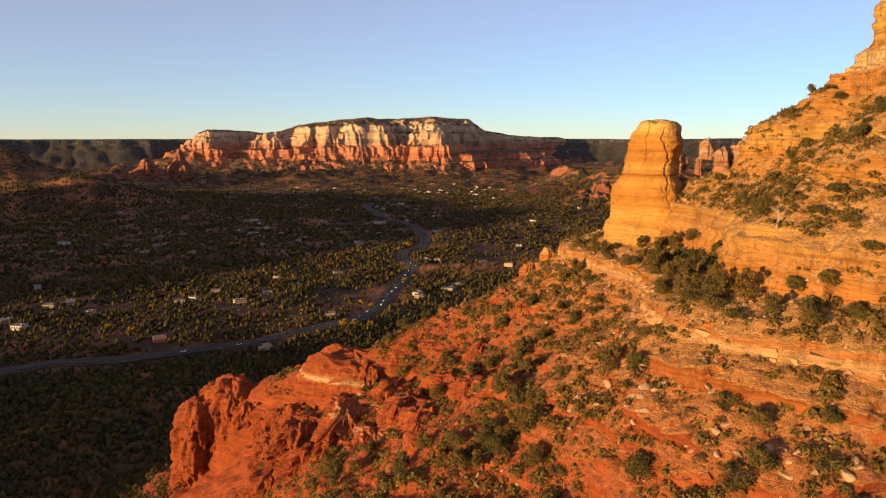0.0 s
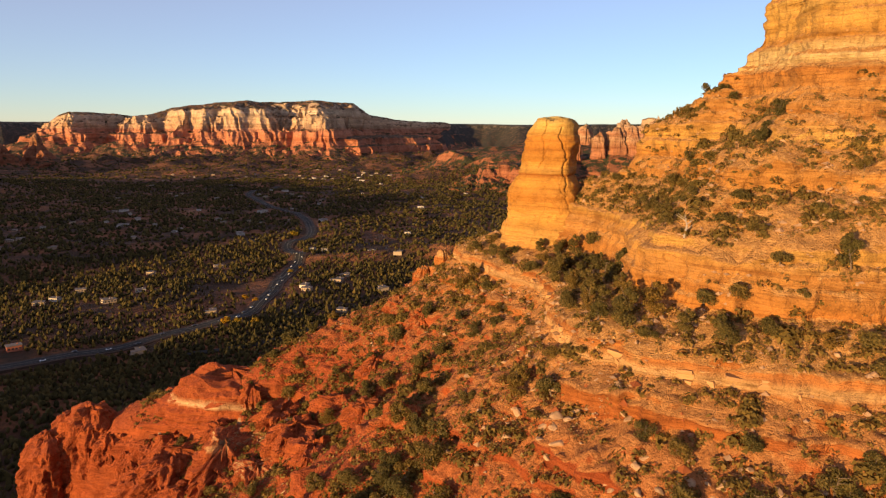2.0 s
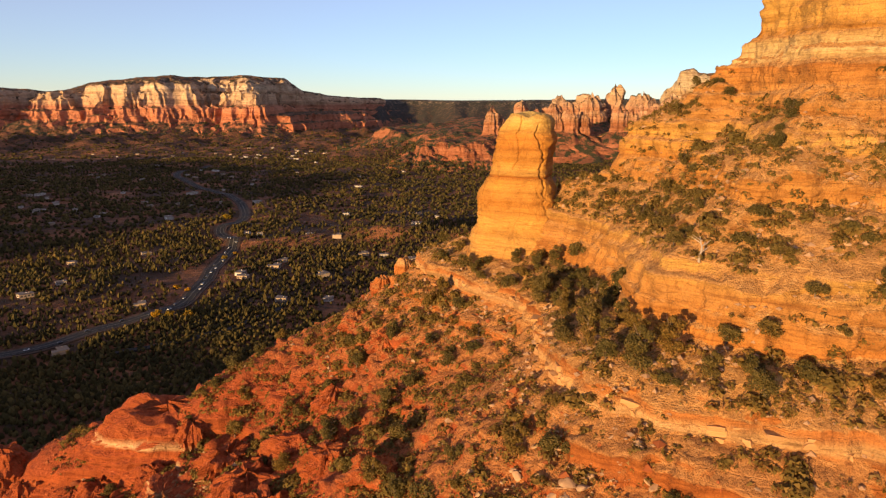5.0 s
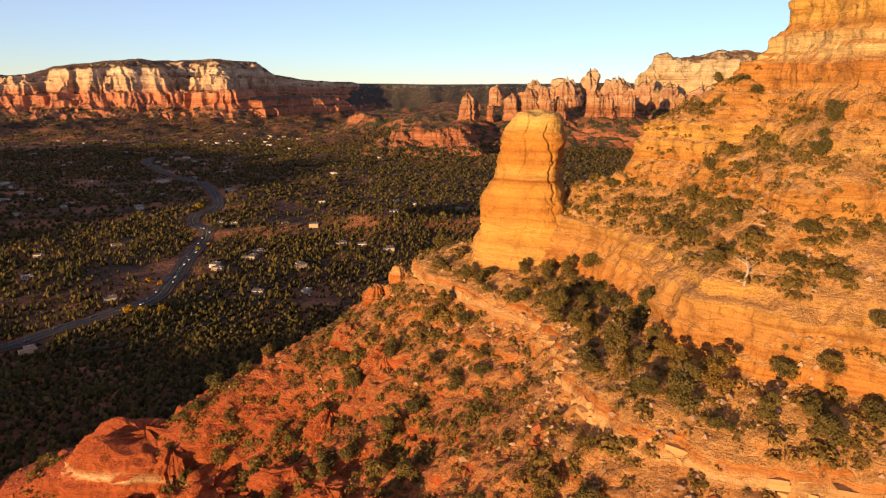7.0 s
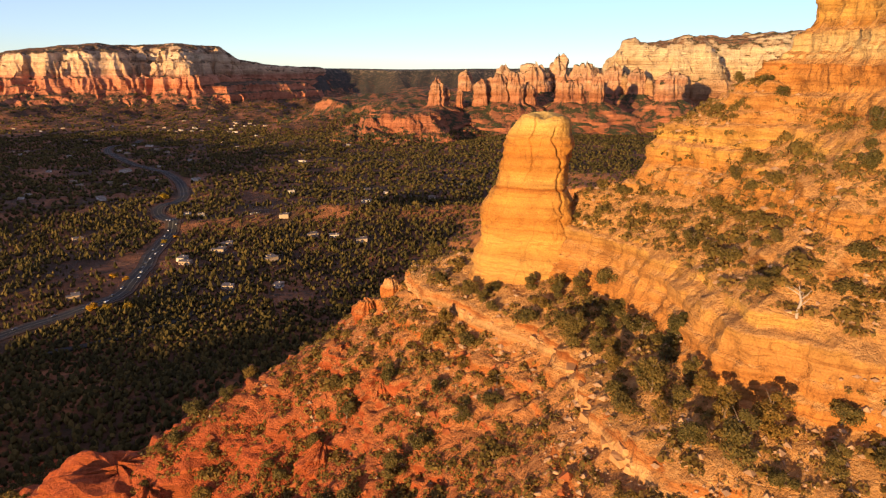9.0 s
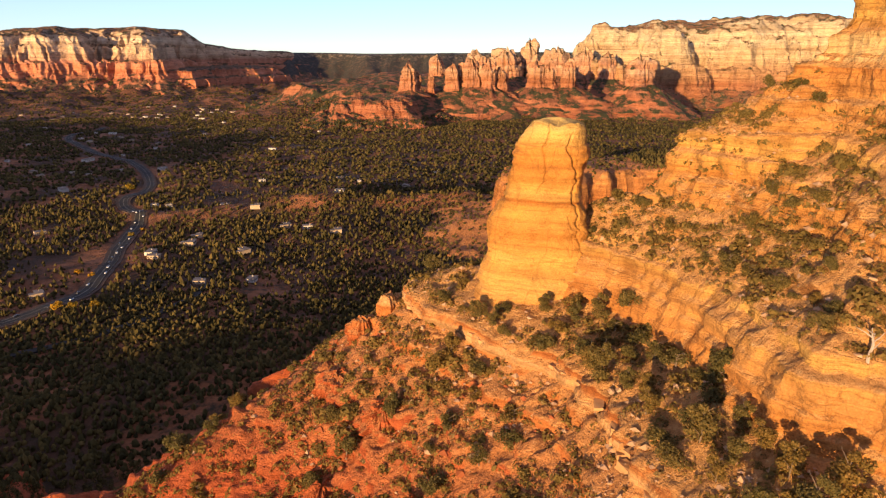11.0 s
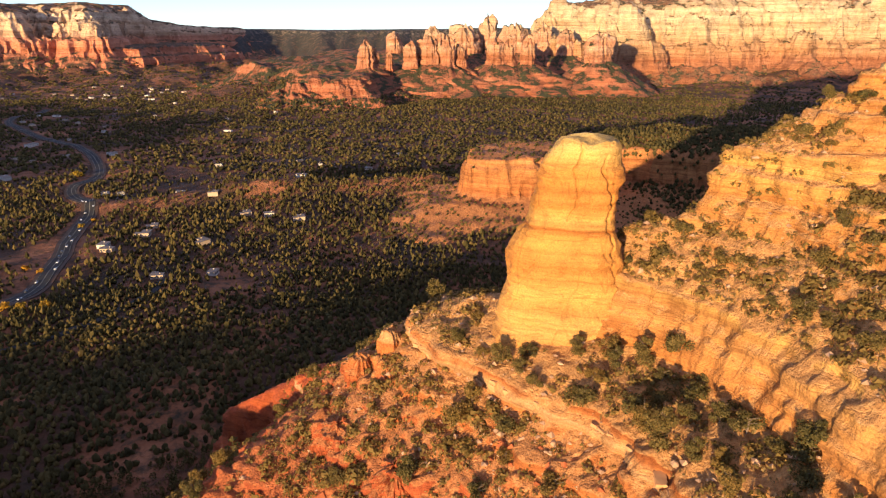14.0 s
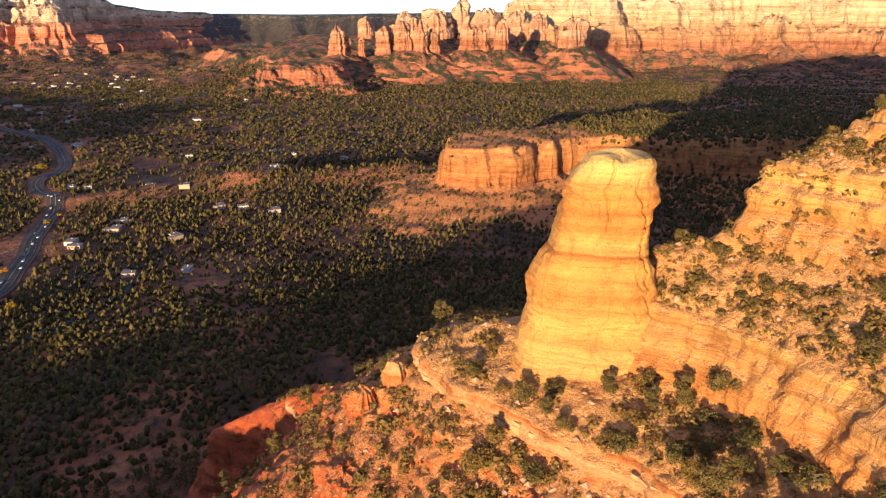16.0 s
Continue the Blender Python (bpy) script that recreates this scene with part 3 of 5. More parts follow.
# the end of the lower spur: upright red columns and a layered dome
for x, y, base, top, w, seed in ((-74, 196, 40, 92, 7.0, 71), (-64, 199, 40, 97, 8.5, 72), (-58, 192, 45, 93, 4.2, 73), (-52, 188, 50, 90, 4.5, 74), (-46, 187, 52, 93, 5.5, 75), (-70, 206, 45, 94, 7, 76)):
    tower("rock_column", "upright rounded red sandstone column on the spur's end", "rock column", near_rock, x, y, base, top, [w * 1.35, w * 1.15, w * 1.05, w, w * 0.82, w * 0.45], [0, 0.4, 0.7, 0.88, 0.96, 1], seed,
          group="columns of the lower spur", flute=0.30, cols=150, rows=110, beds=0.05, joint=0.05, crag=0.9)
tower("layered_dome", "low red layered rock dome with a pale stripe round it", "rock dome", near_rock, -26, 191, 88, 107.4, [12, 11.2, 10.8, 10.2, 9.8, 8.8, 8.5, 7.2, 6.2], [0, 0.4, 0.62, 0.70, 0.74, 0.80, 0.88, 0.95, 1], 81,
      flute=0.13, aspect=1.85, turn=-17, cols=260, rows=90, beds=0.05, joint=0.0, crag=0.55)
tower("layered_dome", "low red rounded rock dome among scrub", "rock dome", near_rock, -18, 172, 86, 101, [11, 10, 9, 7, 3], [0, 0.4, 0.65, 0.85, 1], 82, flute=0.16, aspect=1.2, cols=170, rows=70, joint=0.1, crag=0.8)
tower("rock_outcrop", "small red rock knob at the end of a ledge", "rock", near_rock, 31, 199, 124, 138, [3.6, 2.6, 2.2, 2.3, 1.4], [0, 0.45, 0.7, 0.85, 1], 83, flute=0.2, cols=70, rows=50)
tower("rock_outcrop", "broken red rock crag below the ledge", "rock", near_rock, 26, 201, 118, 133, [5.5, 4.2, 3.4, 3.0, 1.6], [0, 0.45, 0.7, 0.85, 1], 84, flute=0.25, cols=80, rows=50)


# rough outcrops on the lower slope
crag = random.Random(17)
for x, y, w in ((-40, 184, 6), (-47, 178, 5), (-38, 172, 6.5), (-28, 177, 4.5), (-24, 162, 6), (-33, 160, 5), (-12, 168, 4.5), (-8, 155, 5.5), (-16, 150, 4.5), (2, 160, 4), (-4, 142, 5), (6, 146, 3.5), (10, 170, 3.5), (-20, 182, 4), (-42, 162, 5.5), (18, 190, 3.5), (22, 175, 3), (12, 132, 4)):
    z = float(butte_height(np.array([float(x)]), np.array([float(y)]))[0])
    tower("rock_outcrop", "rugged red rock outcrop on the slope", "rock", near_rock, x, y, z - 9, z + w * crag.uniform(0.25, 0.6), [w * 1.3, w * 1.1, w, w * 0.8, w * 0.45], [0, 0.45, 0.75, 0.92, 1], 900 + crag.randrange(99),
          group="outcrops on the red slope", flute=0.34, turn=crag.uniform(0, 180), aspect=crag.uniform(0.8, 1.7), cols=110, rows=56, cap=0.5, beds=0.08, joint=0.35, crag=1.3)


# ---- buttes and mesas at a distance ----
def massif_height(loop, profile, wiggle, flute, seed, cell, rim=0.0, ridged=0.5):
    """A mesa from a closed contour: a profile of heights by distance inwards, its edge cut by gullies."""
    body = Plan(smooth_line(loop, closed=True, parts=6), max(-profile[0][0], 0) + 60, cell)
    pd, pz = [q[0] for q in profile], [q[1] for q in profile]

    def height(x, y):
        d = body(x, y)
        cut = fbm(x / wiggle, y / wiggle, octaves=5, seed=seed, gain=0.55)
        ridge = 0.45 - np.abs(fbm(x / (wiggle * 0.45) + 0.4 * cut, y / (wiggle * 0.45), octaves=3, seed=seed + 20))
        return np.interp(d + flute * cut + ridged * flute * ridge, pd, pz) + rim * cut
    return height


def massif(name, label, category, material, height, az, r, cols, rows, centre=(0, 60), floor=-40):
    p = fan(height, centre, np.radians(np.linspace(*az, cols)), np.linspace(*r, rows * 4), rows, steep=1.6)
    n = grid_normals(p)
    n = np.where(n[..., 2:] < 0, -n, n)
    x, y, z = p[..., 0], p[..., 1], p[..., 2]
    s = (r[0] + r[1]) / 2 * radians(az[1] - az[0]) / cols
    cliff = step01((0.8 - n[..., 2]) / 0.3)
    push = cliff * (1.3 * s * value_noise(x / (30 * s), y / (30 * s), z / (2.2 * s), 91) - 1.5 * s * np.abs(fbm(x / (9 * s), y / (9 * s), z / (30 * s), 3, 92)))
    p = p + n * push[..., None]
    p[:, (0, -1), 2] = floor
    p[(0, -1), :, 2] = floor
    return tagged(new(name, mesh_from(name, p.reshape(-1, 3), grid_faces(cols, rows), material)), label, category)


# the great mesa: a cliff rim with buttresses and bays, wooded slopes rising behind it, and red benches in front
RIM = Plan(smooth_line([(-1420, 3980), (-1340, 3780), (-1255, 3670), (-1205, 3760), (-1140, 3960), (-1050, 3970), (-1000, 3790), (-945, 3700), (-905, 3800), (-855, 3880), (-805, 3780), (-755, 3680), (-690, 3650), (-645, 3710), (-580, 3640), (-525, 3700),
                        (-460, 3630), (-405, 3700), (-330, 3640), (-285, 3680), (-255, 3830), (-195, 3850), (-150, 3730), (-100, 3670), (-50, 3600), (-5, 3690), (60, 3860), (150, 3960), (240, 4100), (400, 4240), (640, 4340), (640, 4700), (-1420, 4700)], closed=True, parts=5), 720, 14)
FOOT = Plan(smooth_line([(-1330, 3760), (-1260, 3600), (-1120, 3620), (-1000, 3640), (-900, 3700), (-840, 3560), (-785, 3470), (-700, 3440), (-620, 3485), (-560, 3430), (-480, 3465), (-400, 3420), (-330, 3475), (-270, 3435), (-215, 3480), (-188, 3600), (-150, 3480), (-90, 3435), (-30, 3485),
                         (20, 3400), (90, 3435), (150, 3400), (200, 3490), (270, 3620), (400, 3720), (540, 3820), (540, 4200), (-1330, 4200)], closed=True, parts=5), 500, 14)
TOP_X = [-1500, -1400, -1345, -1300, -1254, -1042, -960, -891, -770, -557, -406, -330, -73, 139, 170, 230, 351, 594, 800]
TOP_Z = [150, 160, 172, 200, 218, 212, 198, 205, 247, 270, 287, 278, 290, 290, 262, 215, 192, 176, 160]


def mesa_height(x, y):
    sway = fbm(x / 150, y / 150, octaves=4, seed=101, gain=0.55)
    ridge = 0.42 - np.abs(fbm(x / 130 + 0.3 * sway, y / 330, octaves=4, seed=121, gain=0.6))
    crest = np.interp(x * 3700 / np.maximum(y, 3000), TOP_X, TOP_Z)
    d = RIM(x, y) + 30 * sway + 80 * ridge - 10
    rim = np.minimum(crest - 6, 0.55 * crest + 88)
    frac = np.interp(d, [-170, -140, -122, -84, -62, -36, -8, 10], [0, 0.10, 0.33, 0.42, 0.70, 0.78, 0.96, 1.0])
    up = np.interp(d, [10, 90, 190, 230], [0, 0.55, 0.93, 1.0])
    z = np.where(d > 10, rim + (crest - rim) * up, 62 + (rim - 62) * frac)
    z = np.where(d < -170, np.interp(d, [-640, -460, -300, -210, -170], [-40, -12, 18, 46, 62]), z) + 5 * sway * (d > -170)
    # a tooth of cream rock before the eastern bay
    z = np.maximum(z, 222 - 1.7 * np.abs(x + 58) - 0.8 * np.abs(y - 3655) + 30 * ridge)
    e = FOOT(x, y) + 20 * sway + 60 * (0.4 - np.abs(fbm(x / 60, y / 170, octaves=3, seed=125)))
    low = np.interp(e, [-260, -170, -110, -50, -22, 0, 34, 60, 90, 160], [-40, -24, -10, 12, 22, 52, 60, 88, 96, 102])
    return np.maximum(z, low)


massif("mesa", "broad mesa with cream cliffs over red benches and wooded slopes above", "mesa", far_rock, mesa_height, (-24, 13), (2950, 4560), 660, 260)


def plateau_height(x, y):
    r = np.hypot(x, y - 60)
    az = np.arctan2(x, y - 60)
    edge = 4430 + 130 * fbm(az * 14, 0.0, octaves=5, seed=131) + 70 * np.abs(fbm(az * 70, r / 300, octaves=4, seed=133))
    lift = 4 * fbm(az * 9, 3.0, octaves=3, seed=132) + 14 * step01((az - 0.3) / 0.25)
    return np.interp(r - edge, [-700, -480, -300, -150, -60, 0, 20, 60, 400], [-40, -5, 40, 92, 122, 144, 158, 165, 168]) + lift


massif("plateau", "forested plateau rim along the horizon, coloured darker for shade", "plateau", plateau_rock, plateau_height, (-75, 85), (3700, 4880), 520, 70)

wall_profile = [(-420, -40), (-330, -10), (-220, 12), (-150, 40), (-118, 58), (-100, 112), (-76, 136), (-50, 148), (-28, 196), (0, 222), (40, 252), (120, 275), (400, 284)]
cream_wall = massif_height([(1700, 2420), (1880, 2330), (2080, 2360), (2300, 2240), (2550, 2250), (2850, 2020), (3300, 1800), (3600, 2300), (2900, 3000), (2000, 3000), (1760, 2700)], wall_profile, 170, 55, 141, 14, 26)
def wall_height(x, y):
    z = cream_wall(x, y)
    return z + 45 * step01((x - 1900) / 700) * step01((z - 120) / 100)


massif("cliff_wall", "long cream cliff wall above red rock and scrub", "cliff", wall_rock, wall_height, (31, 66), (2250, 3700), 460, 170)

bench_profile = [(-300, -40), (-220, -14), (-120, 5), (-40, 24), (0, 42), (20, 52), (60, 62), (300, 88)]
bench = massif_height([(480, 2480), (620, 2280), (760, 2230), (950, 2300), (1150, 2280), (1400, 2330), (1700, 2450), (1900, 2800), (1500, 3150), (900, 3200), (560, 2900)], bench_profile, 150, 60, 151, 14, 8)
massif("red_bench", "red and green terraced bench under rock spires", "rock bench", spire_rock, bench, (6, 40), (1850, 3350), 340, 140)
hill_profile = [(-130, -40), (-95, -14), (-40, 8), (-12, 26), (0, 44), (25, 56), (80, 62)]
red_hill = massif_height([(420, 1960), (520, 1900), (620, 1910), (680, 1980), (660, 2080), (540, 2090)], hill_profile, 70, 26, 161, 8, 5)
massif("red_hill", "bare red fluted hill at the forest's edge", "hill", spire_rock, red_hill, (9, 24), (1740, 2240), 240, 120)

# spires: bearing, range, half width, top, seed
for az, r, w, top, seed in ((19.0, 2180, 26, 132, 201), (19.8, 2200, 13, 112, 202), (20.9, 2230, 12, 100, 203), (21.5, 2750, 36, 152, 204), (22.6, 2230, 24, 124, 205), (23.3, 2260, 17, 130, 206), (24.2, 2250, 30, 150, 207),
                            (25.6, 2240, 30, 144, 208), (26.6, 2260, 20, 128, 209), (24.6, 2750, 48, 172, 210), (27.0, 2800, 62, 176, 211), (28.8, 2900, 46, 210, 212), (29.4, 2300, 34, 146, 213), (30.4, 2310, 26, 136, 214),
                            (32.0, 2320, 24, 147, 215), (31.0, 2850, 60, 182, 216), (33.2, 2800, 50, 172, 217), (35.0, 2780, 46, 168, 218), (37.4, 2390, 52, 158, 219)):
    x, y = r * math.sin(radians(az)), 60 + r * math.cos(radians(az))
    w = 0.82 * w
    tower("rock_spire", "red and cream sandstone spire on a red skirt", "rock spire", spire_rock, x, y, -15, top, [w + 150, w + 92, w + 36, w * 1.12, w, w * 0.9, w * 0.5], [0, 0.26, 0.47, 0.55, 0.75, 0.93, 1], seed,
          group="spires across the valley", flute=0.22, cols=84, rows=50, cap=0.55, beds=0.05)

for x, y, top, w, seed in ((-1247, 2900, 82, 20, 231), (-1150, 3010, 118, 16, 232), (-1120, 2960, 52, 15, 233), (-905, 2900, 12, 22, 234), (-960, 2930, 6, 18, 235)):
    tower("red_butte", "small red rock butte on a broad talus skirt", "butte", spire_rock, x, y, -35, top, [w * 5.2, w * 3.8, w * 2.4, w * 1.3, w * 0.9, w * 0.45], [0, 0.3, 0.55, 0.72, 0.9, 1], seed,
          group="red buttes before the mesa", flute=0.3, cols=70, rows=44, cap=0.5)

knob_profile = [(-140, -40), (-105, -20), (-60, -13), (-10, -2), (0, 2), (5, 32), (13, 43), (80, 47), (200, 48)]
knob = massif_height([(352, 790), (366, 768), (415, 742), (465, 752), (520, 768), (575, 762), (632, 708), (700, 640), (790, 590), (900, 600), (930, 720), (800, 850), (600, 900), (425, 866), (366, 826)], knob_profile, 60, 12, 171, 5, 2)


def knob_height(x, y):
    gap = np.exp(-((x - 470) / 9) ** 2 - ((y - 765) / 26) ** 2)
    return knob(x, y) + 2.5 * fbm(x / 30, y / 30, octaves=3, seed=181) - 16 * gap * (knob(x, y) > 0) + 6 * step01((x - 620) / 160) * step01((knob(x, y) + 3) / 20)


massif("low_mesa", "low flat-topped orange rock mesa beyond the pillar", "mesa", knob_rock, knob_height, (14, 64), (480, 1160), 460, 190, centre=(0, 60))


# ---- valley floor: one sheet to the horizon, with the hills that shade it ----
HILLS = [(-1010, 1850, 84, 230, 180), (-1550, 2350, 135, 260, 260), (-1050, 2150, 22, 300, 200), (-350, 2700, 8, 420, 160), (300, 2850, 14, 380, 140), (380, 2330, 36, 190, 110), (850, 1750, 6, 200, 150)]
RIDGE_A = np.array([(-1900.0, 1100, 125), (-1740, 950, 188), (-1450, 680, 182), (-1170, 470, 166), (-1070, 395, 132), (-1000, 345, 60)])
SUMMIT = np.array([(240.0, 130, 235), (380, 70, 270), (560, -20, 300), (800, -60, 280)])
RIDGE_B = np.array([(-1350.0, -60, 79), (-950, 0, 80), (-730, -60, 80), (-560, -50, 81), (-440, -25, 82), (-320, -60, 80)])
LOW_RIDGES = [(np.array([(-520.0, 415, 6), (-200, 470, 5), (0, 490, 5), (180, 470, 5), (330, 520, 4)]), 24), (np.array([(-40.0, 985, 8), (120, 965, 18), (300, 925, 18), (480, 900, 10)]), 26)]


def ground_height(x, y):
    z = -17 + 5 * fbm(x / 190, y / 190, octaves=4, seed=301) + 0.8 * fbm(x / 35, y / 35, octaves=3, seed=305)
    for cx, cy, h, sx, sy in HILLS:
        z = z + h * np.exp(-(((x - cx) / sx) ** 2) - ((y - cy) / sy) ** 2) * (1 + 0.25 * fbm(x / 120, y / 120, octaves=3, seed=311))
    r = np.hypot(x, y)
    z = z + 20 * step01((r - 2300) / 1200) * (1 + 1.5 * fbm(x / 120, y / 120, octaves=4, seed=315))
    for ridge, w, rough in ((RIDGE_A, 100, 9), (RIDGE_B, 70, 3), (SUMMIT, 120, 9)):
        d, h = line_distance(x, y, ridge)
        z = np.maximum(z, h - (d / w) ** 1.5 * 95 + rough * fbm(x / 60, y / 60, octaves=4, seed=321))
    for ridge, w in LOW_RIDGES:
        d, h = line_distance(x, y, ridge)
        z = z + h * np.exp(-((d / w) ** 2)) * (1 + 0.3 * fbm(x / 40, y / 40, octaves=2, seed=331))
    return z


def ground_mesh():
    angles = np.radians(np.concatenate([np.linspace(-40, 66, 460), np.linspace(66, 320, 150)[1:-1]]))
    r = np.concatenate([[0, 60], np.geomspace(120, 4900, 270)])
    ca, sa = np.sin(angles)[:, None], np.cos(angles)[:, None]
    x, y = ca * r, 60 + sa * r
    p = np.stack([x, y, ground_height(x, y)], -1)
    return mesh_from("ground", p.reshape(-1, 3), grid_faces(len(angles), len(r), wrap=True), ground_mat)


ground = tagged(new("ground", ground_mesh()), "wooded valley floor of red soil and dark scrub", "ground", kind="structure")


# ---- road through the valley ----
ROAD = smooth_line([(-420, 480), (-349, 530), (-271, 560), (-176, 620), (-95, 690), (-70, 790), (-62, 864), (-45, 960), (-46, 1010), (-66, 1090), (-32, 1200), (-62, 1440), (-150, 1640), (-210, 1900), (-150, 2150)], parts=14)
SIDE_ROAD = smooth_line([(-120, 585), (-60, 600), (-10, 640), (15, 690)], parts=8)


def ribbon(line, width, lift, z_at):
    d = np.gradient(line[:, :2], axis=0)
    side = np.stack([d[:, 1], -d[:, 0]], -1) / np.linalg.norm(d, axis=1, keepdims=True)
    offs = np.linspace(-width / 2, width / 2, 5)
    p = line[:, None, :2] + side[:, None] * offs[None, :, None]
    z = np.max(z_at(p[..., 0], p[..., 1]), axis=1, keepdims=True) * np.ones((1, 5)) + lift
    return np.concatenate([p, z[..., None]], -1)


p = ribbon(ROAD, 11, 1.2, ground_height)
skirt = np.concatenate([p[:, :1] - (0, 0, 4), p, p[:, -1:] - (0, 0, 4)], 1)
road = tagged(new("road", mesh_from("road", skirt.reshape(-1, 3), grid_faces(len(ROAD), 7), asphalt, False)), "grey asphalt highway winding through the valley", "road", kind="structure")
p = ribbon(ROAD, 18, 0.75, ground_height)
skirt = np.concatenate([p[:, :1] - (0, 0, 4), p, p[:, -1:] - (0, 0, 4)], 1)
tagged(new("road_shoulder", mesh_from("road_shoulder", skirt.reshape(-1, 3), grid_faces(len(ROAD), 7), dirt, False)), "bare brown dirt shoulder along the highway", "road shoulder", kind="structure")
for off in (-5.0, 0.0, 5.0):
    q = ribbon(ROAD, 11, 1.25, ground_height)
    c = q[:, 2] + (q[:, 4] - q[:, 0]) / 11 * off
    w = (q[:, 4] - q[:, 0]) / 11 * (0.25 if off else 0.5)
    strip = np.stack([c - w / 2, c + w / 2], 1)
    part("road_line", mesh_from("road_line", strip.reshape(-1, 3), grid_faces(len(ROAD), 2), paint_line, False), road)
p = ribbon(SIDE_ROAD, 7, 1.0, ground_height)
skirt = np.concatenate([p[:, :1] - (0, 0, 4), p, p[:, -1:] - (0, 0, 4)], 1)
tagged(new("side_road", mesh_from("side_road", skirt.reshape(-1, 3), grid_faces(len(SIDE_ROAD), 7), asphalt, False)), "narrow side road among trees", "road", kind="structure")


def box(bm, x0, y0, z0, x1, y1, z1, bevel=0.0):
    made = bmesh.ops.create_cube(bm, size=1.0, matrix=Matrix.Translation(((x0 + x1) / 2, (y0 + y1) / 2, (z0 + z1) / 2)) @ Matrix.Diagonal((x1 - x0, y1 - y0, z1 - z0, 1)))
    if bevel:
        bmesh.ops.bevel(bm, geom=list({e for v in made["verts"] for e in v.link_edges}), offset=bevel, segments=1, affect="EDGES")


# ---- houses ----
def house(label, wall_mat, length, depth, tall, wing):
    root = tagged(new("house"), label, "house", "houses in the valley")
    bm = bmesh.new()
    box(bm, -length / 2, -depth / 2, -3, length / 2, depth / 2, tall)
    part_bm("wall", bm, wall_mat, root)
    bm = bmesh.new()
    box(bm, -length / 2 - 0.6, -depth / 2 - 0.6, tall, length / 2 + 0.6, depth / 2 + 0.6, tall + 0.45, 0.1)
    roof = part_bm("roof", bm, roofing, root)
    bm = bmesh.new()
    box(bm, length * 0.2, -0.5, tall + 0.45, length * 0.2 + 1, 0.5, tall + 1.5)
    part_bm("chimney", bm, wall_mat, roof)
    if wing:
        bm = bmesh.new()
        box(bm, -length / 2, depth / 2 + 0.003, -3, -length / 2 + 6.5, depth / 2 + 6, tall * 0.85)
        part_bm("wing", bm, wall_mat, root)
        bm = bmesh.new()
        box(bm, -length / 2 - 0.4, depth / 2 + 0.62, tall * 0.85, -length / 2 + 6.9, depth / 2 + 6.4, tall * 0.85 + 0.4, 0.1)
        part_bm("roof", bm, roofing, root)
    for side in (-1, 1):
        for k in range(4):
            x = -length / 2 + length * (k + 0.5) / 4
            y = side * (depth / 2 + 0.02)
            bm = bmesh.new()
            box(bm, x - 0.9, y - 0.04, 1.0, x + 0.9, y + 0.04, 2.5)
            part_bm("window", bm, dark_glass, root)
    return root


rnd = random.Random(7)
kinds = [house("low tan stucco house with a flat roof among trees", stucco, 13.5, 8.5, 3.6, True), house("white-walled flat-roofed house among trees", white_wall, 12.5, 8.5, 3.8, False),
         house("long pale commercial building with a flat roof", white_wall, 27, 13, 4.8, False), house("red stucco house with a flat roof among trees", red_wall, 12, 8, 4.4, False)]
HOUSES = [(-213, 812, 1), (-236, 770, 1), (-390, 735, 1), (-430, 770, 0), (-262, 610, 3), (-31, 820, 1), (10, 850, 0), (-160, 600, 0), (-28, 805, 0), (20, 880, 0), (55, 690, 1), (120, 880, 0), (141, 862, 1), (277, 1126, 1),
          (260, 1180, 0), (330, 965, 1), (10, 700, 0), (60, 790, 0), (170, 830, 0), (-120, 720, 0), (-150, 960, 0), (-230, 930, 0), (90, 1010, 0), (205, 960, 1), (-140, 1500, 2), (-40, 1330, 2), (330, 1050, 0), (420, 1150, 1)]
for cx, cy, sx, sy, count in ((-330, 1250, 170, 160, 30), (-160, 1750, 260, 200, 24), (-60, 2450, 260, 130, 40), (-330, 760, 90, 70, 8), (180, 1000, 160, 110, 8)):
    for _ in range(count):
        HOUSES.append((cx + rnd.gauss(0, sx), cy + rnd.gauss(0, sy), rnd.choice((0, 0, 0, 1, 1, 2 if cy > 1100 else 0))))
road_xy = ROAD[:, :2]
PLACED = []
for n, (x, y, k) in enumerate(HOUSES):
    while np.hypot(*(road_xy - (x, y)).T).min() < 24:
        x += 9
    z = float(ground_height(np.array([x]), np.array([y]))[0])
    m = pose(x, y, z + 0.6, 0, 0, rnd.choice((0, 90)) + rnd.uniform(-35, 35))
    first = k < 4 and not any(q == k for _, _, q in PLACED)
    PLACED.append((x, y, k))
    ob = kinds[k] if first else copy_thing(kinds[k], m)
    fit = rnd.uniform(0.6, 0.85) if y > 1000 else rnd.uniform(0.75, 1.0)
    ob.matrix_basis = m @ Matrix.Diagonal((fit, fit, fit, 1))


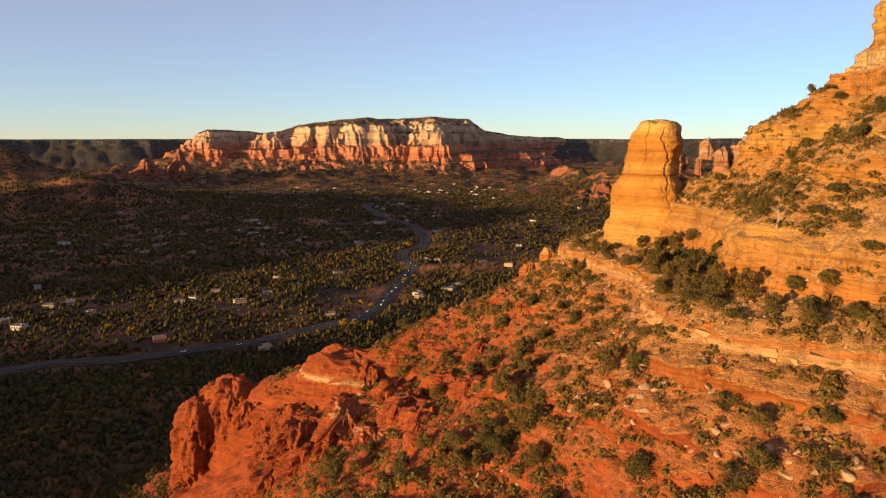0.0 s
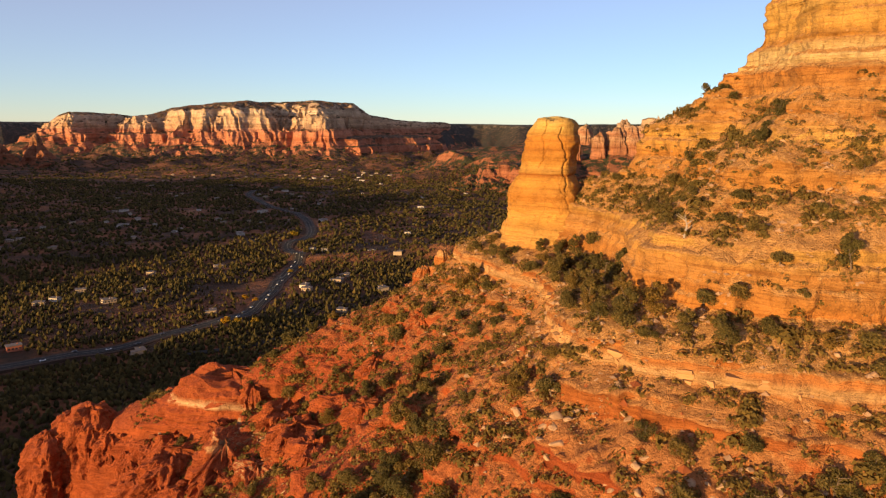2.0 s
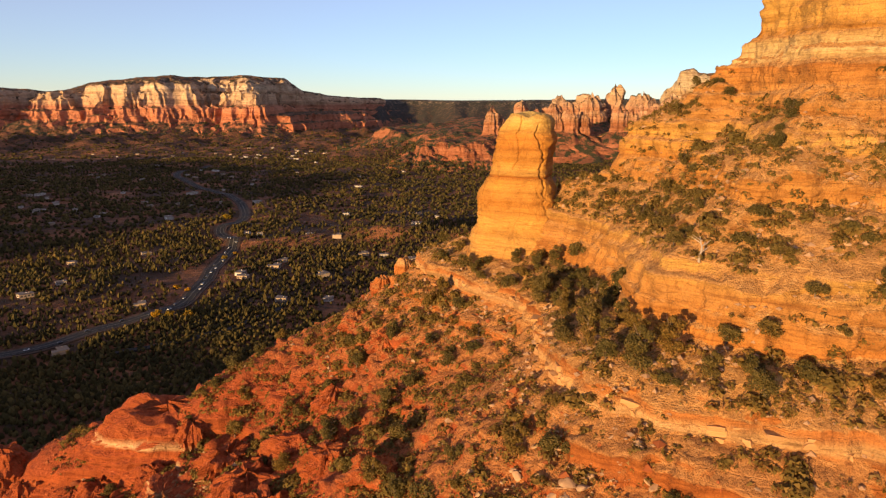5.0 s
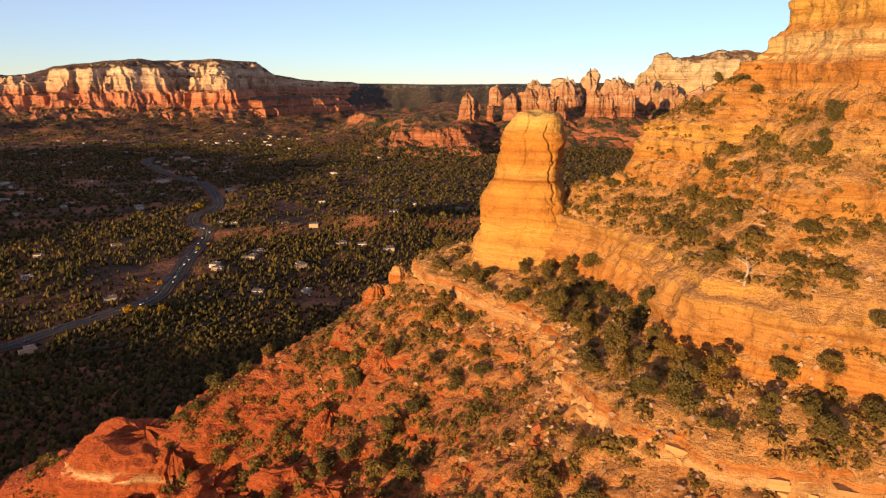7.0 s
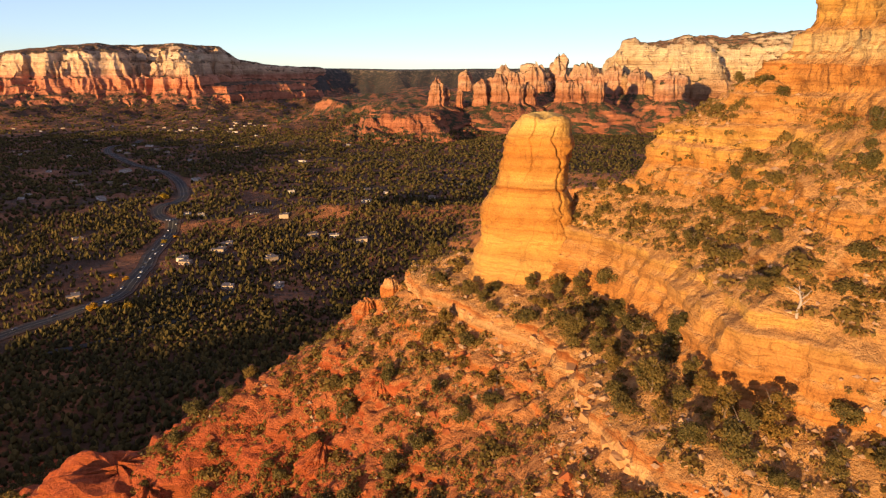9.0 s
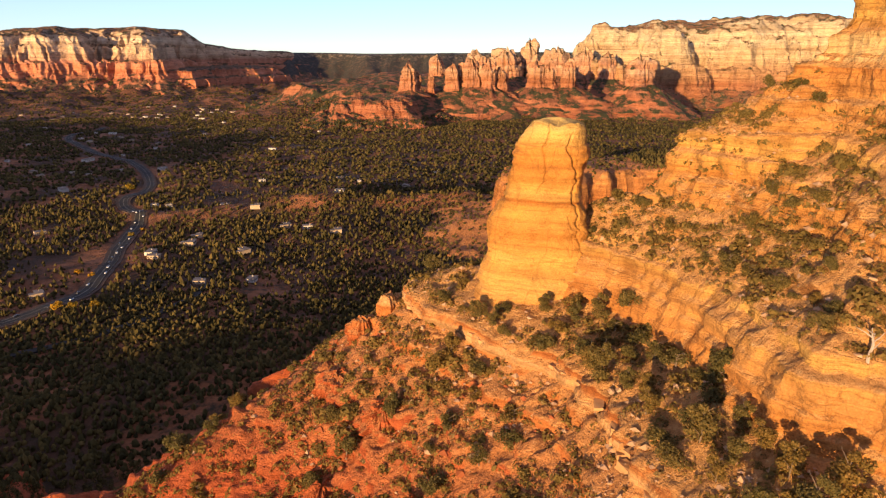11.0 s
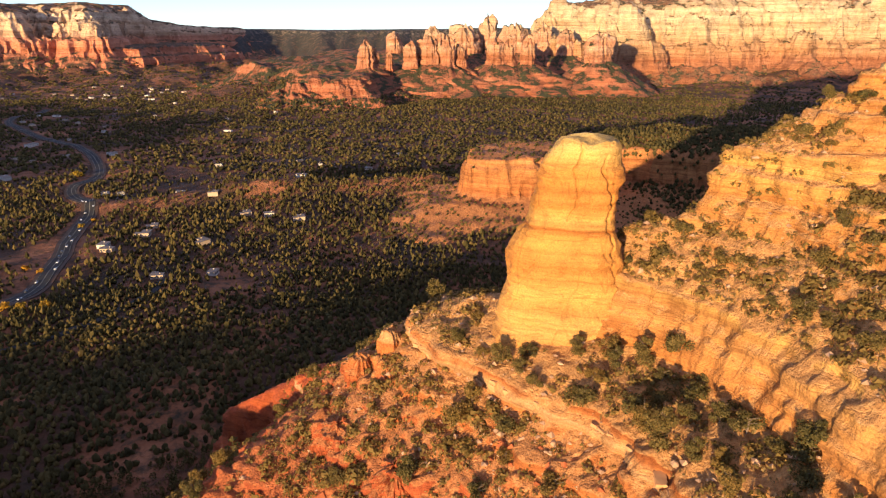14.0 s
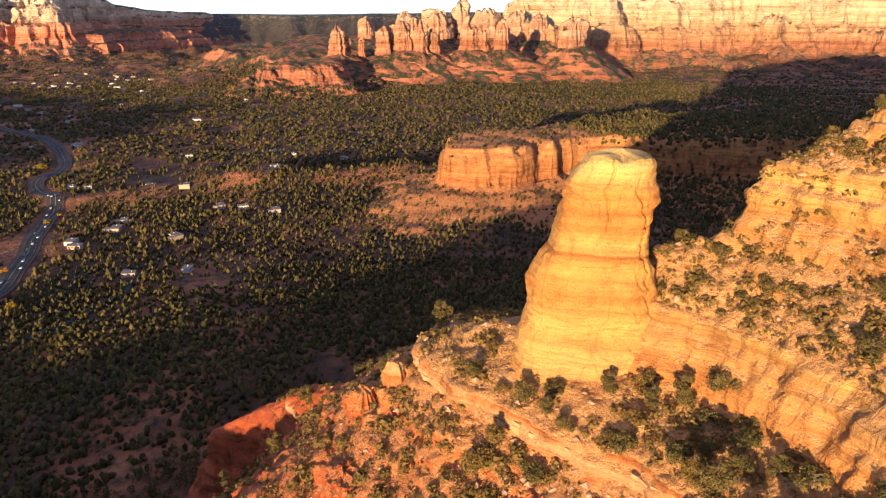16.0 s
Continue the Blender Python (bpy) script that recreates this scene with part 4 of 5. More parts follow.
# ---- cars ----
def car(label, paint):
    root = tagged(new("car"), label, "car", "cars on the highway")
    bm = bmesh.new()
    box(bm, -0.9, -2.2, 0.35, 0.9, 2.2, 0.95, 0.12)
    part_bm("body", bm, paint, root)
    bm = bmesh.new()
    box(bm, -0.78, -1.3, 0.95, 0.78, 1.0, 1.5, 0.2)
    part_bm("cabin", bm, dark_glass, root)
    for sx in (-0.85, 0.85):
        for sy in (-1.4, 1.4):
            bm = bmesh.new()
            bmesh.ops.create_cone(bm, cap_ends=True, segments=12, radius1=0.34, radius2=0.34, depth=0.22, matrix=Matrix.Translation((sx, sy, 0.34)) @ Matrix.Rotation(radians(90), 4, "Y"))
            part_bm("wheel", bm, rubber, root)
    return root


cars = [car("white car driving on the highway", car_white), car("dark car driving on the highway", car_dark)]
road_p = ribbon(ROAD, 11, 1.2, ground_height)
for n in range(26):
    k = 34 + int(n * 3.2)
    c, a = road_p[k, 2], road_p[k + 1, 2] - road_p[k, 2]
    lane = rnd.choice((-3.9, -1.5, 1.5, 3.9))
    s = (road_p[k, 4] - road_p[k, 0]) / 11
    m = pose(*(c + s * lane + (0, 0, 0.02)), 0, 0, math.degrees(math.atan2(-a[0], a[1])) + (180 if lane < 0 else 0))
    if n < 2:
        cars[n].matrix_basis = m
    else:
        copy_thing(cars[rnd.randrange(2)], m)


# ---- trees of the valley ----
def ico():
    g = (1 + 5**0.5) / 2
    v = np.array([(-1, g, 0), (1, g, 0), (-1, -g, 0), (1, -g, 0), (0, -1, g), (0, 1, g), (0, -1, -g), (0, 1, -g), (g, 0, -1), (g, 0, 1), (-g, 0, -1), (-g, 0, 1)], float)
    f = [(0, 11, 5), (0, 5, 1), (0, 1, 7), (0, 7, 10), (0, 10, 11), (1, 5, 9), (5, 11, 4), (11, 10, 2), (10, 7, 6), (7, 1, 8), (3, 9, 4), (3, 4, 2), (3, 2, 6), (3, 6, 8), (3, 8, 9), (4, 9, 5), (2, 4, 11), (6, 2, 10), (8, 6, 7), (9, 8, 1)]
    return v / np.linalg.norm(v[0]), np.array(f)


OCTA = (np.array([(1, 0, 0), (0, 1, 0), (-1, 0, 0), (0, -1, 0), (0, 0, 1), (0, 0, -1)], float), np.array([(0, 1, 4), (1, 2, 4), (2, 3, 4), (3, 0, 4), (1, 0, 5), (2, 1, 5), (3, 2, 5), (0, 3, 5)]))


def lumps(name, x, y, z, radius, tall, shape, rng, jitter, material):
    v, f = shape
    n = len(x)
    p = v[None] * (1 + jitter * rng.uniform(-1, 1, (n, len(v), 1)))
    turn = rng.uniform(0, 6.28, n)
    c, s = np.cos(turn)[:, None], np.sin(turn)[:, None]
    px = (p[..., 0] * c - p[..., 1] * s) * radius[:, None] + x[:, None]
    py = (p[..., 0] * s + p[..., 1] * c) * radius[:, None] + y[:, None]
    taper = 1 - 0.14 * p[..., 2]
    px, py = x[:, None] + (px - x[:, None]) * taper, y[:, None] + (py - y[:, None]) * taper
    pz = z[:, None] + (p[..., 2] + 0.85) * tall[:, None] * 0.5
    faces = (f[None] + (np.arange(n) * len(v))[:, None, None]).reshape(-1, 3)
    return mesh_from(name, np.stack([px, py, pz], -1).reshape(-1, 3), faces, material, smooth=False)


def leafy(name, x, y, z, radius, tall, per, g, material):
    """Small trees of many loose sprays round a ragged crown."""
    n = len(x)
    d = g.normal(size=(n, per, 3))
    d /= np.linalg.norm(d, axis=-1, keepdims=True)
    rr = g.uniform(0.45, 1.05, (n, per, 1)) * (1 + 0.25 * np.sin(3 * np.arctan2(d[..., 1:2], d[..., :1]) + g.uniform(0, 6, (n, 1, 1))))
    lift = 0.5 + 0.5 * d[..., 2]
    taper = (1.1 - 0.55 * lift)[..., None]
    pos = np.concatenate([d[..., :2] * rr * radius[:, None, None] * taper, (0.08 + 0.92 * lift[..., None]) * tall[:, None, None]], -1) + np.stack([x, y, z - 0.4], -1)[:, None]
    a = np.cross(d, g.normal(size=d.shape))
    a /= np.linalg.norm(a, axis=-1, keepdims=True) + 1e-6
    b = np.cross(d, a) + 0.4 * d + (0, 0, 0.3)
    q = 0.30 * radius[:, None, None] * g.uniform(0.6, 1.4, (n, per, 1))
    v = np.stack([pos + a * q, pos + 1.2 * b * q, pos - a * q], 2).reshape(-1, 3)
    return mesh_from(name, v, np.arange(len(v)).reshape(-1, 3), material, False)


rng = np.random.default_rng(5)


def scatter(count, r0, r1, az0, az1, clear):
    r = np.sqrt(rng.uniform(r0**2, r1**2, count))
    az = np.radians(rng.uniform(az0, az1, count))
    x, y = r * np.sin(az), 60 + r * np.cos(az)
    keep = fbm(x / 75, y / 75, octaves=4, seed=401) > rng.uniform(-1.1, -0.3, count)
    d, _ = line_distance(x, y, ROAD)
    keep &= d > clear
    for hx, hy, k in PLACED:
        keep &= np.hypot(x - hx, y - hy) > (20 if k == 2 else 10) + (8 if hy > 1500 else 0)
    return x[keep], y[keep]


def valley_trees():
    root = []
    x, y = (np.concatenate(q) for q in zip(scatter(39000, 150, 1050, -44, 62, 15), scatter(23000, 150, 620, -46, 50, 15)))
    z, zb = ground_height(x, y), butte_height(np.clip(x, -400, 600), np.clip(y, -200, 700))
    zk = np.where((x > 150) & (y > 500), knob_height(x, y), -99)
    da, db = line_distance(x, y, SPUR_A)[0], line_distance(x, y, SPUR_B)[0]
    # Trees also kept on the butte's apron, more of them behind to darken its shade.
    apron = (da > 20) & (db > 15) & (zb > z) & (zb < 92 + 30 * (y > 215)) & (plan(x, y) < -70 + 55 * (y > 225)) & (zk < zb) & (np.abs(butte_height(x + 3, y) - zb) + np.abs(butte_height(x, y + 3) - zb) < 8.5)
    ok = (np.maximum(zb, zk) < z + 1) | apron
    z = np.where(apron, zb, z)
    x, y, z = x[ok], y[ok], z[ok]
    size = rng.uniform(0.6, 1.25, len(x)) * (1 + 0.25 * (rng.uniform(size=len(x)) > 0.9))
    size = size * (0.72 + 0.28 * step01((np.hypot(x, y) - 500) / 400))
    tall = 5.0 * size * rng.uniform(0.8, 1.35, len(x))
    away = np.hypot(x + 5, y - 105)
    for group, shape in ((away < 310, None), ((away >= 310) & (away < 520), ico()), (away >= 520, OCTA)):
        a, s, h = (x[group], y[group], z[group]), size[group], tall[group]
        if shape:
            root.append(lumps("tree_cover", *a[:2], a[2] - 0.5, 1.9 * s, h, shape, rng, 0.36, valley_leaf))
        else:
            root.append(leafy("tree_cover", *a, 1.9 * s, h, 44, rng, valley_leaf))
    x, y = scatter(46000, 1050, 2300, -36, 62, 15)
    z = np.maximum.reduce([ground_height(x, y), bench(x, y), red_hill(x, y), cream_wall(x, y)])
    ok = (bench(x, y) < 40) & (red_hill(x, y) < 5) & (cream_wall(x, y) < 60)
    x, y, z = x[ok], y[ok], z[ok]
    size = rng.uniform(0.7, 1.3, len(x))
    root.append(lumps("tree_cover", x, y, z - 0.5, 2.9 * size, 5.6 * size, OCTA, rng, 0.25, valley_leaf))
    x, y = scatter(13000, 2300, 3500, -36, 62, 15)
    z = ground_height(x, y)
    ok = (np.maximum.reduce([bench(x, y), mesa_height(x, y), cream_wall(x, y)]) < z + 30)
    z = np.maximum.reduce([z, bench(x, y), mesa_height(x, y)])
    x, y, z = x[ok], y[ok], z[ok]
    size = rng.uniform(0.7, 1.4, len(x))
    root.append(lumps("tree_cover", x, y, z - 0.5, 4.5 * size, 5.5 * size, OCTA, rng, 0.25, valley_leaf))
    # scrub on the low mesa and its talus
    x, y = rng.uniform(220, 900, 3600), rng.uniform(560, 900, 3600)
    z = knob_height(x, y)
    ok = (z > ground_height(x, y)) & (np.abs(knob_height(x + 4, y) - z) + np.abs(knob_height(x, y + 4) - z) < 6)
    x, y, z = x[ok], y[ok], z[ok]
    size = rng.uniform(0.5, 1.1, len(x))
    root.append(lumps("scrub_cover", x, y, z - 0.4, 1.8 * size, 3.6 * size, ico(), rng, 0.3, valley_leaf))
    # Dense extra scrub on the eastern part, added to deepen its shade.
    x, y = rng.uniform(430, 1000, 16000), rng.uniform(520, 1000, 16000)
    z = knob_height(x, y)
    ok = (z > ground_height(x, y)) & (x > 575) & (rng.uniform(size=len(x)) < 0.75)
    x, y, z = x[ok], y[ok], z[ok]
    size = rng.uniform(0.8, 1.5, len(x))
    root.append(lumps("scrub_cover", x, y, z - 0.4, 2.0 * size, 4.6 * size, OCTA, rng, 0.3, valley_leaf))
    return root


for me in valley_trees():
    tagged(new(me.name.split(".")[0], me), "dense juniper and pinyon trees over the valley", "trees", kind="stuff")


# ---- near junipers, built once in several forms ----
def crown_mesh(name, seed, lobes, tall, wide, leaf, count, material, low=0.05):
    g = np.random.default_rng(seed)
    centres = np.stack([g.uniform(-0.45, 0.45, lobes) * wide, g.uniform(-0.45, 0.45, lobes) * wide, g.uniform(low + 0.12, 0.84, lobes) * tall], -1)
    rad = g.uniform(0.26, 0.42, lobes) * wide * (1.15 - 0.5 * centres[:, 2] / tall)
    which = g.integers(0, lobes, count)
    d = g.normal(size=(count, 3))
    d /= np.linalg.norm(d, axis=1, keepdims=True)
    pos = centres[which] + d * (rad[which] * g.uniform(0.55, 1.08, count))[:, None] * (1, 1, 0.9)
    pos[:, 2] = np.maximum(pos[:, 2], low * tall * g.uniform(0.6, 1.4, count))
    # each clump: a bent leaf spray of four triangles round a lifted middle
    n = d + 0.6 * g.normal(size=(count, 3)) + (0, 0, 0.4)
    n /= np.linalg.norm(n, axis=1, keepdims=True)
    a = np.cross(n, g.normal(size=(count, 3)))
    a /= np.linalg.norm(a, axis=1, keepdims=True)
    b = np.cross(n, a)
    s = leaf * g.uniform(0.6, 1.4, count)[:, None]
    ring = [pos + s * a * g.uniform(0.7, 1.3, (count, 1)), pos + s * b * g.uniform(0.7, 1.3, (count, 1)), pos - s * a * g.uniform(0.7, 1.3, (count, 1)), pos - s * b * g.uniform(0.7, 1.3, (count, 1))]
    ring[0], ring[2] = ring[0] + 0.5 * s * n, ring[2] + 0.5 * s * n
    v = np.stack(ring, 1).reshape(-1, 3)
    k = np.arange(count)[:, None] * 4
    f = np.concatenate([k + np.array([[0, 1, 2]]), k + np.array([[0, 2, 3]])])
    return mesh_from(name, v, f, material, smooth=False)


def trunk_mesh(seed, tall, wide, material):
    g = random.Random(seed)
    bm = bmesh.new()

    def limb(a, b, r0, r1, sides=6):
        a, b = Vector(a), Vector(b)
        q = (b - a).to_track_quat("Z", "Y").to_matrix()
        rings = []
        for t in (0, 0.5, 1):
            c = a.lerp(b, t) + Vector((g.uniform(-1, 1), g.uniform(-1, 1), 0)) * 0.06 * (b - a).length * (t == 0.5)
            r = r0 + (r1 - r0) * t
            rings.append([bm.verts.new(c + q @ Vector((r * math.cos(6.283 * k / sides), r * math.sin(6.283 * k / sides), 0))) for k in range(sides)])
        for lo, hi in zip(rings, rings[1:]):
            for k in range(sides):
                bm.faces.new((lo[k], lo[(k + 1) % sides], hi[(k + 1) % sides], hi[k]))
        bm.faces.new(rings[-1])
    limb((0, 0, -0.8), (0.1 * wide, 0, 0.45 * tall), 0.055 * wide, 0.035 * wide)
    limb((0.1 * wide, 0, 0.44 * tall), (0, 0.05 * wide, 0.85 * tall), 0.035 * wide, 0.01 * wide)
    for k in range(6):
        t = 0.2 + 0.1 * k
        ang = g.uniform(0, 6.28)
        limb((0.1 * wide * t, 0, t * tall), (0.4 * wide * math.cos(ang), 0.4 * wide * math.sin(ang), (t + 0.22) * tall), 0.022 * wide, 0.006 * wide, 5)
    me = bpy.data.meshes.new("trunk")
    bm.to_mesh(me)
    bm.free()
    me.materials.append(material)
    return me


def juniper(seed, tall, wide, lobes, count, label):
    root = tagged(new("juniper_tree"), label, "tree", "junipers on the butte")
    part("trunk", trunk_mesh(seed, tall, wide, bark), root, "grey-brown twisted trunk")
    part("crown", crown_mesh("crown", seed, lobes, tall, wide, 0.15, int(3.2 * count), juniper_leaf), root)
    return root


FORMS = [juniper(501, 5.4, 3.5, 10, 620, "olive green juniper tree on the rocky slope"), juniper(502, 4.5, 3.9, 10, 600, "broad olive juniper tree on the rocky slope"), juniper(503, 6.6, 3.0, 12, 680, "tall dark pinyon tree on the rocky slope"),
         juniper(504, 3.4, 3.6, 8, 430, "low rounded juniper bush on the rocky slope"), juniper(505, 2.6, 3.0, 7, 340, "small dry juniper bush on the rocky slope")]
dead = tagged(new("dead_tree"), "bare grey dead juniper on the bench", "tree", "junipers on the butte")
part("trunk", trunk_mesh(511, 4.6, 4.0, dead_wood), dead)
used = set()


def put(kind, x, y, size, turn):
    z = float(butte_height(np.array([x]), np.array([y]))[0])
    m = pose(x, y, z - 0.15, rnd.uniform(-6, 6), rnd.uniform(-6, 6), turn)
    ob = FORMS[kind] if kind not in used else copy_thing(FORMS[kind], m)
    used.add(kind)
    ob.matrix_basis = m @ Matrix.Diagonal((size, size, size * rnd.uniform(0.85, 1.15), 1))


def zone_points(count, test, x0, x1, y0, y1, apart, seed):
    g = np.random.default_rng(seed)
    out = []
    xs, ys = g.uniform(x0, x1, 60000), g.uniform(y0, y1, 60000)
    ok = test(xs, ys, plan(xs, ys), g.uniform(size=60000))
    for x, y in zip(xs[ok], ys[ok]):
        if all((x - a) ** 2 + (y - b) ** 2 > apart**2 for a, b in out):
            out.append((x, y))
            if len(out) == count:
                break
    return out


clump = lambda x, y, s: fbm(x / s, y / s, octaves=2, seed=601)
pillar_free = lambda x, y: np.hypot((x - 51) * 0.8 - (y - 179.5) * 0.6, ((x - 51) * 0.6 + (y - 179.5) * 0.8) * 1.4) > 11.5
for x, y in zone_points(60, lambda x, y, d, u: (d > 1.5) & (d < 14) & ((y > 98) | (u < 0.3)) & (x < 80) & (y < 188) & (clump(x, y, 9) > -0.7) & pillar_free(x, y), 34, 82, 84, 190, 3.4, 611):
    put(rnd.choice((0, 2, 2, 2, 3, 4, 4)), x, y, rnd.uniform(0.5, 1.02), rnd.uniform(0, 360))
for x, y in zone_points(60, lambda x, y, d, u: (d > 18.5) & (d < 41) & (clump(x, y, 9) > -0.1) & pillar_free(x, y), 50, 105, 84, 182, 2.5, 612):
    put(rnd.choice((0, 1, 3, 3, 4, 4, 4)), x, y, rnd.uniform(0.35, 0.75), rnd.uniform(0, 360))
for x, y in zone_points(115, lambda x, y, d, u: (d < -3) & (d > -78) & (clump(x, y, 14) > -0.25) & (y < 205), -45, 75, 62, 205, 2.2, 613):
    put(rnd.choice((0, 1, 2, 3, 3, 4, 4, 4)), x, y, rnd.uniform(0.4, 0.95), rnd.uniform(0, 360))
for x, y in zone_points(24, lambda x, y, d, u: (d < 6) & (d > -60) & (x < 60), -10, 60, 196, 262, 4, 614):
    put(rnd.choice((0, 2, 2, 3)), x, y, rnd.uniform(0.6, 1.0), rnd.uniform(0, 360))
for x, y in zone_points(50, lambda x, y, d, u: (d < -7) & (d > -50) & (clump(x + 9, y, 8) > -0.2), 2, 66, 66, 122, 2.8, 615):
    put(rnd.choice((0, 1, 1, 3, 3)), x, y, rnd.uniform(0.6, 1.0), rnd.uniform(0, 360))
dead.matrix_basis = pose(58, 118, float(butte_height(np.array([58.0]), np.array([118.0]))[0]) - 0.1)


# ---- shrubs, grass clumps and rubble, too many to count ----
def low_cover(name, label, count, test, size, leaf, per, material, seed, box_):
    g = np.random.default_rng(seed)
    x0, x1, y0, y1 = box_
    x, y = g.uniform(x0, x1, count), g.uniform(y0, y1, count)
    ok = test(x, y, plan(x, y), g.uniform(size=count))
    x, y = x[ok], y[ok]
    z = butte_height(x, y)
    n = len(x)
    s = size * g.uniform(0.4, 1.25, n) ** 1.3
    d = g.normal(size=(n, per, 3))
    d /= np.linalg.norm(d, axis=-1, keepdims=True)
    d[..., 2] = np.abs(d[..., 2])
    pos = np.stack([x, y, z - 0.05], -1)[:, None] + d * s[:, None, None] * g.uniform(0.5, 1.0, (n, per, 1)) * (1, 1, 0.8)
    a = np.cross(d, g.normal(size=d.shape))
    a /= np.linalg.norm(a, axis=-1, keepdims=True) + 1e-6
    b = np.cross(d, a) + 0.5 * d
    q = leaf * s[:, None, None] * g.uniform(0.6, 1.3, (n, per, 1))
    v = np.stack([pos + a * q, pos + b * q, pos - a * q], 2).reshape(-1, 3)
    f = np.arange(len(v)).reshape(-1, 3)
    return tagged(new(name, mesh_from(name, v, f, material, False)), label, "shrubs", kind="stuff")


AREA = (-60, 105, 58, 262)
low_cover("shrub_cover", "dry olive shrubs over the red slopes", 26000, lambda x, y, d, u: ((d < -0.8) | (d > 0.8)) & (d > -85) & (d < 43) & ~((d > 12.5) & (d < 17)) & (u < np.clip(0.5 + 0.6 * clump(x, y, 10), 0.1, 1)) & pillar_free(x, y), 1.0, 0.32, 26, juniper_leaf, 621, AREA)
low_cover("bush_cover", "rounded olive bushes over the red slopes", 2600, lambda x, y, d, u: ((d < -1.4) | ((d > 1.5) & (d < 13)) | (d > 18)) & (d > -85) & (d < 41) & (u < np.clip(0.3 + 0.6 * clump(x + 5, y, 12), 0.05, 1) * np.where(d > 0, 0.3, 1)) & pillar_free(x, y), 1.75, 0.2, 150, juniper_leaf, 624, AREA)
low_cover("grass_cover", "dry tan grass and brush over the slopes", 42000, lambda x, y, d, u: ((d < -2) | (d > 0.5)) & (d > -85) & (d < 43) & ~((d > 12.5) & (d < 17)) & (u < np.clip(0.45 + 0.5 * clump(x, y, 17), 0.1, 1)) & pillar_free(x, y), 0.55, 0.42, 11, shrub_leaf, 622, AREA)


# ---- boulders ----
def boulder_mesh(seed, material, flat):
    g = random.Random(seed)
    bm = bmesh.new()
    for _ in range(16):
        v = Vector((g.gauss(0, 1), g.gauss(0, 1), g.gauss(0, 1))).normalized() * g.uniform(0.8, 1.05)
        bm.verts.new((v.x, v.y * 0.8, v.z * flat))
    bmesh.ops.convex_hull(bm, input=bm.verts)
    bmesh.ops.delete(bm, geom=[v for v in bm.verts if not v.link_faces], context="VERTS")
    bmesh.ops.bevel(bm, geom=list(bm.edges), offset=0.06, segments=1, affect="EDGES")
    me = bpy.data.meshes.new("boulder")
    bm.to_mesh(me)
    bm.free()
    me.materials.append(material)
    return me


BOULDERS = [boulder_mesh(700 + k, pale_stone if k < 5 else red_stone, (0.5, 0.7, 0.6, 0.45, 0.8)[k % 5]) for k in range(8)]
spots = zone_points(110, lambda x, y, d, u: (d < -2) & (d > -45) & (clump(x + 40, y, 11) > -0.05), 5, 75, 70, 185, 1.2, 631) + zone_points(70, lambda x, y, d, u: (d > 0.8) & (d < 40) & ~((d > 12) & (d < 17)) & pillar_free(x, y), 36, 100, 84, 190, 2.0, 632)
spots += [(32.4, 104.9), (31.5, 102.5), (33.8, 103.5), (31.0, 100.5), (52, 82), (50.5, 84), (53.5, 83.5), (48, 86)]
STREWN = [(rnd.gauss(cx, 2.6), rnd.gauss(cy, 3.4)) for cx, cy in ((33, 101), (40, 94), (50, 84), (44, 88), (28, 108)) for _ in range(9)]
spots = STREWN + spots
for n, (x, y) in enumerate(spots):
    k = rnd.randrange(5) if rnd.random() < 0.7 or n < len(STREWN) or n > 109 + len(STREWN) else rnd.randrange(5, 8)
    s = rnd.uniform(0.35, 0.95) if n < len(STREWN) else rnd.uniform(0.3, 0.75) if n < len(spots) - 8 else rnd.uniform(1.0, 1.5)
    ob = tagged(new("boulder", BOULDERS[k % 5 if n >= len(spots) - 8 else k]), "pale angular sandstone boulder on the slope" if k < 5 else "red sandstone boulder on the slope", "boulder", "boulders on the slopes")
    ob.matrix_basis = pose(x, y, float(butte_height(np.array([x]), np.array([y]))[0]) + 0.1 * s, rnd.uniform(-20, 20), rnd.uniform(-20, 20), rnd.uniform(0, 360)) @ Matrix.Diagonal((s * 1.3, s, s, 1))

# ---- rubble too fine to count ----
def rubble(name, label, count, test, size, material, seed):
    g = np.random.default_rng(seed)
    x, y = g.uniform(AREA[0], AREA[1], count), g.uniform(AREA[2], AREA[3], count)
    ok = test(x, y, plan(x, y), g.uniform(size=count))
    x, y = x[ok], y[ok]
    s = size * (0.35 + g.pareto(2.6, len(x))).clip(0.3, 3.0)
    me = lumps(name, x, y, butte_height(x, y) - 0.3 * s, s, 1.1 * s, OCTA, g, 0.35, material)
    return tagged(new(name, me), label, "rubble", kind="stuff")


rubble("pale_rubble", "pale broken sandstone rubble over the slopes", 44000, lambda x, y, d, u: (d > -80) & (d < 43) & ~((d > 13.5) & (d < 17)) & (u < np.clip(0.35 + 0.7 * clump(x + 40, y, 11), 0.05, 1) * np.where(d > -7, 1.0, 0.4)) & pillar_free(x, y), 0.24, pale_stone, 641)
rubble("red_rubble", "red broken rock rubble over the slopes", 14000, lambda x, y, d, u: (d > -90) & (d < -3) & (u < np.clip(0.5 + 0.7 * clump(x, y + 70, 13), 0.1, 1)) & pillar_free(x, y), 0.36, red_stone, 642)

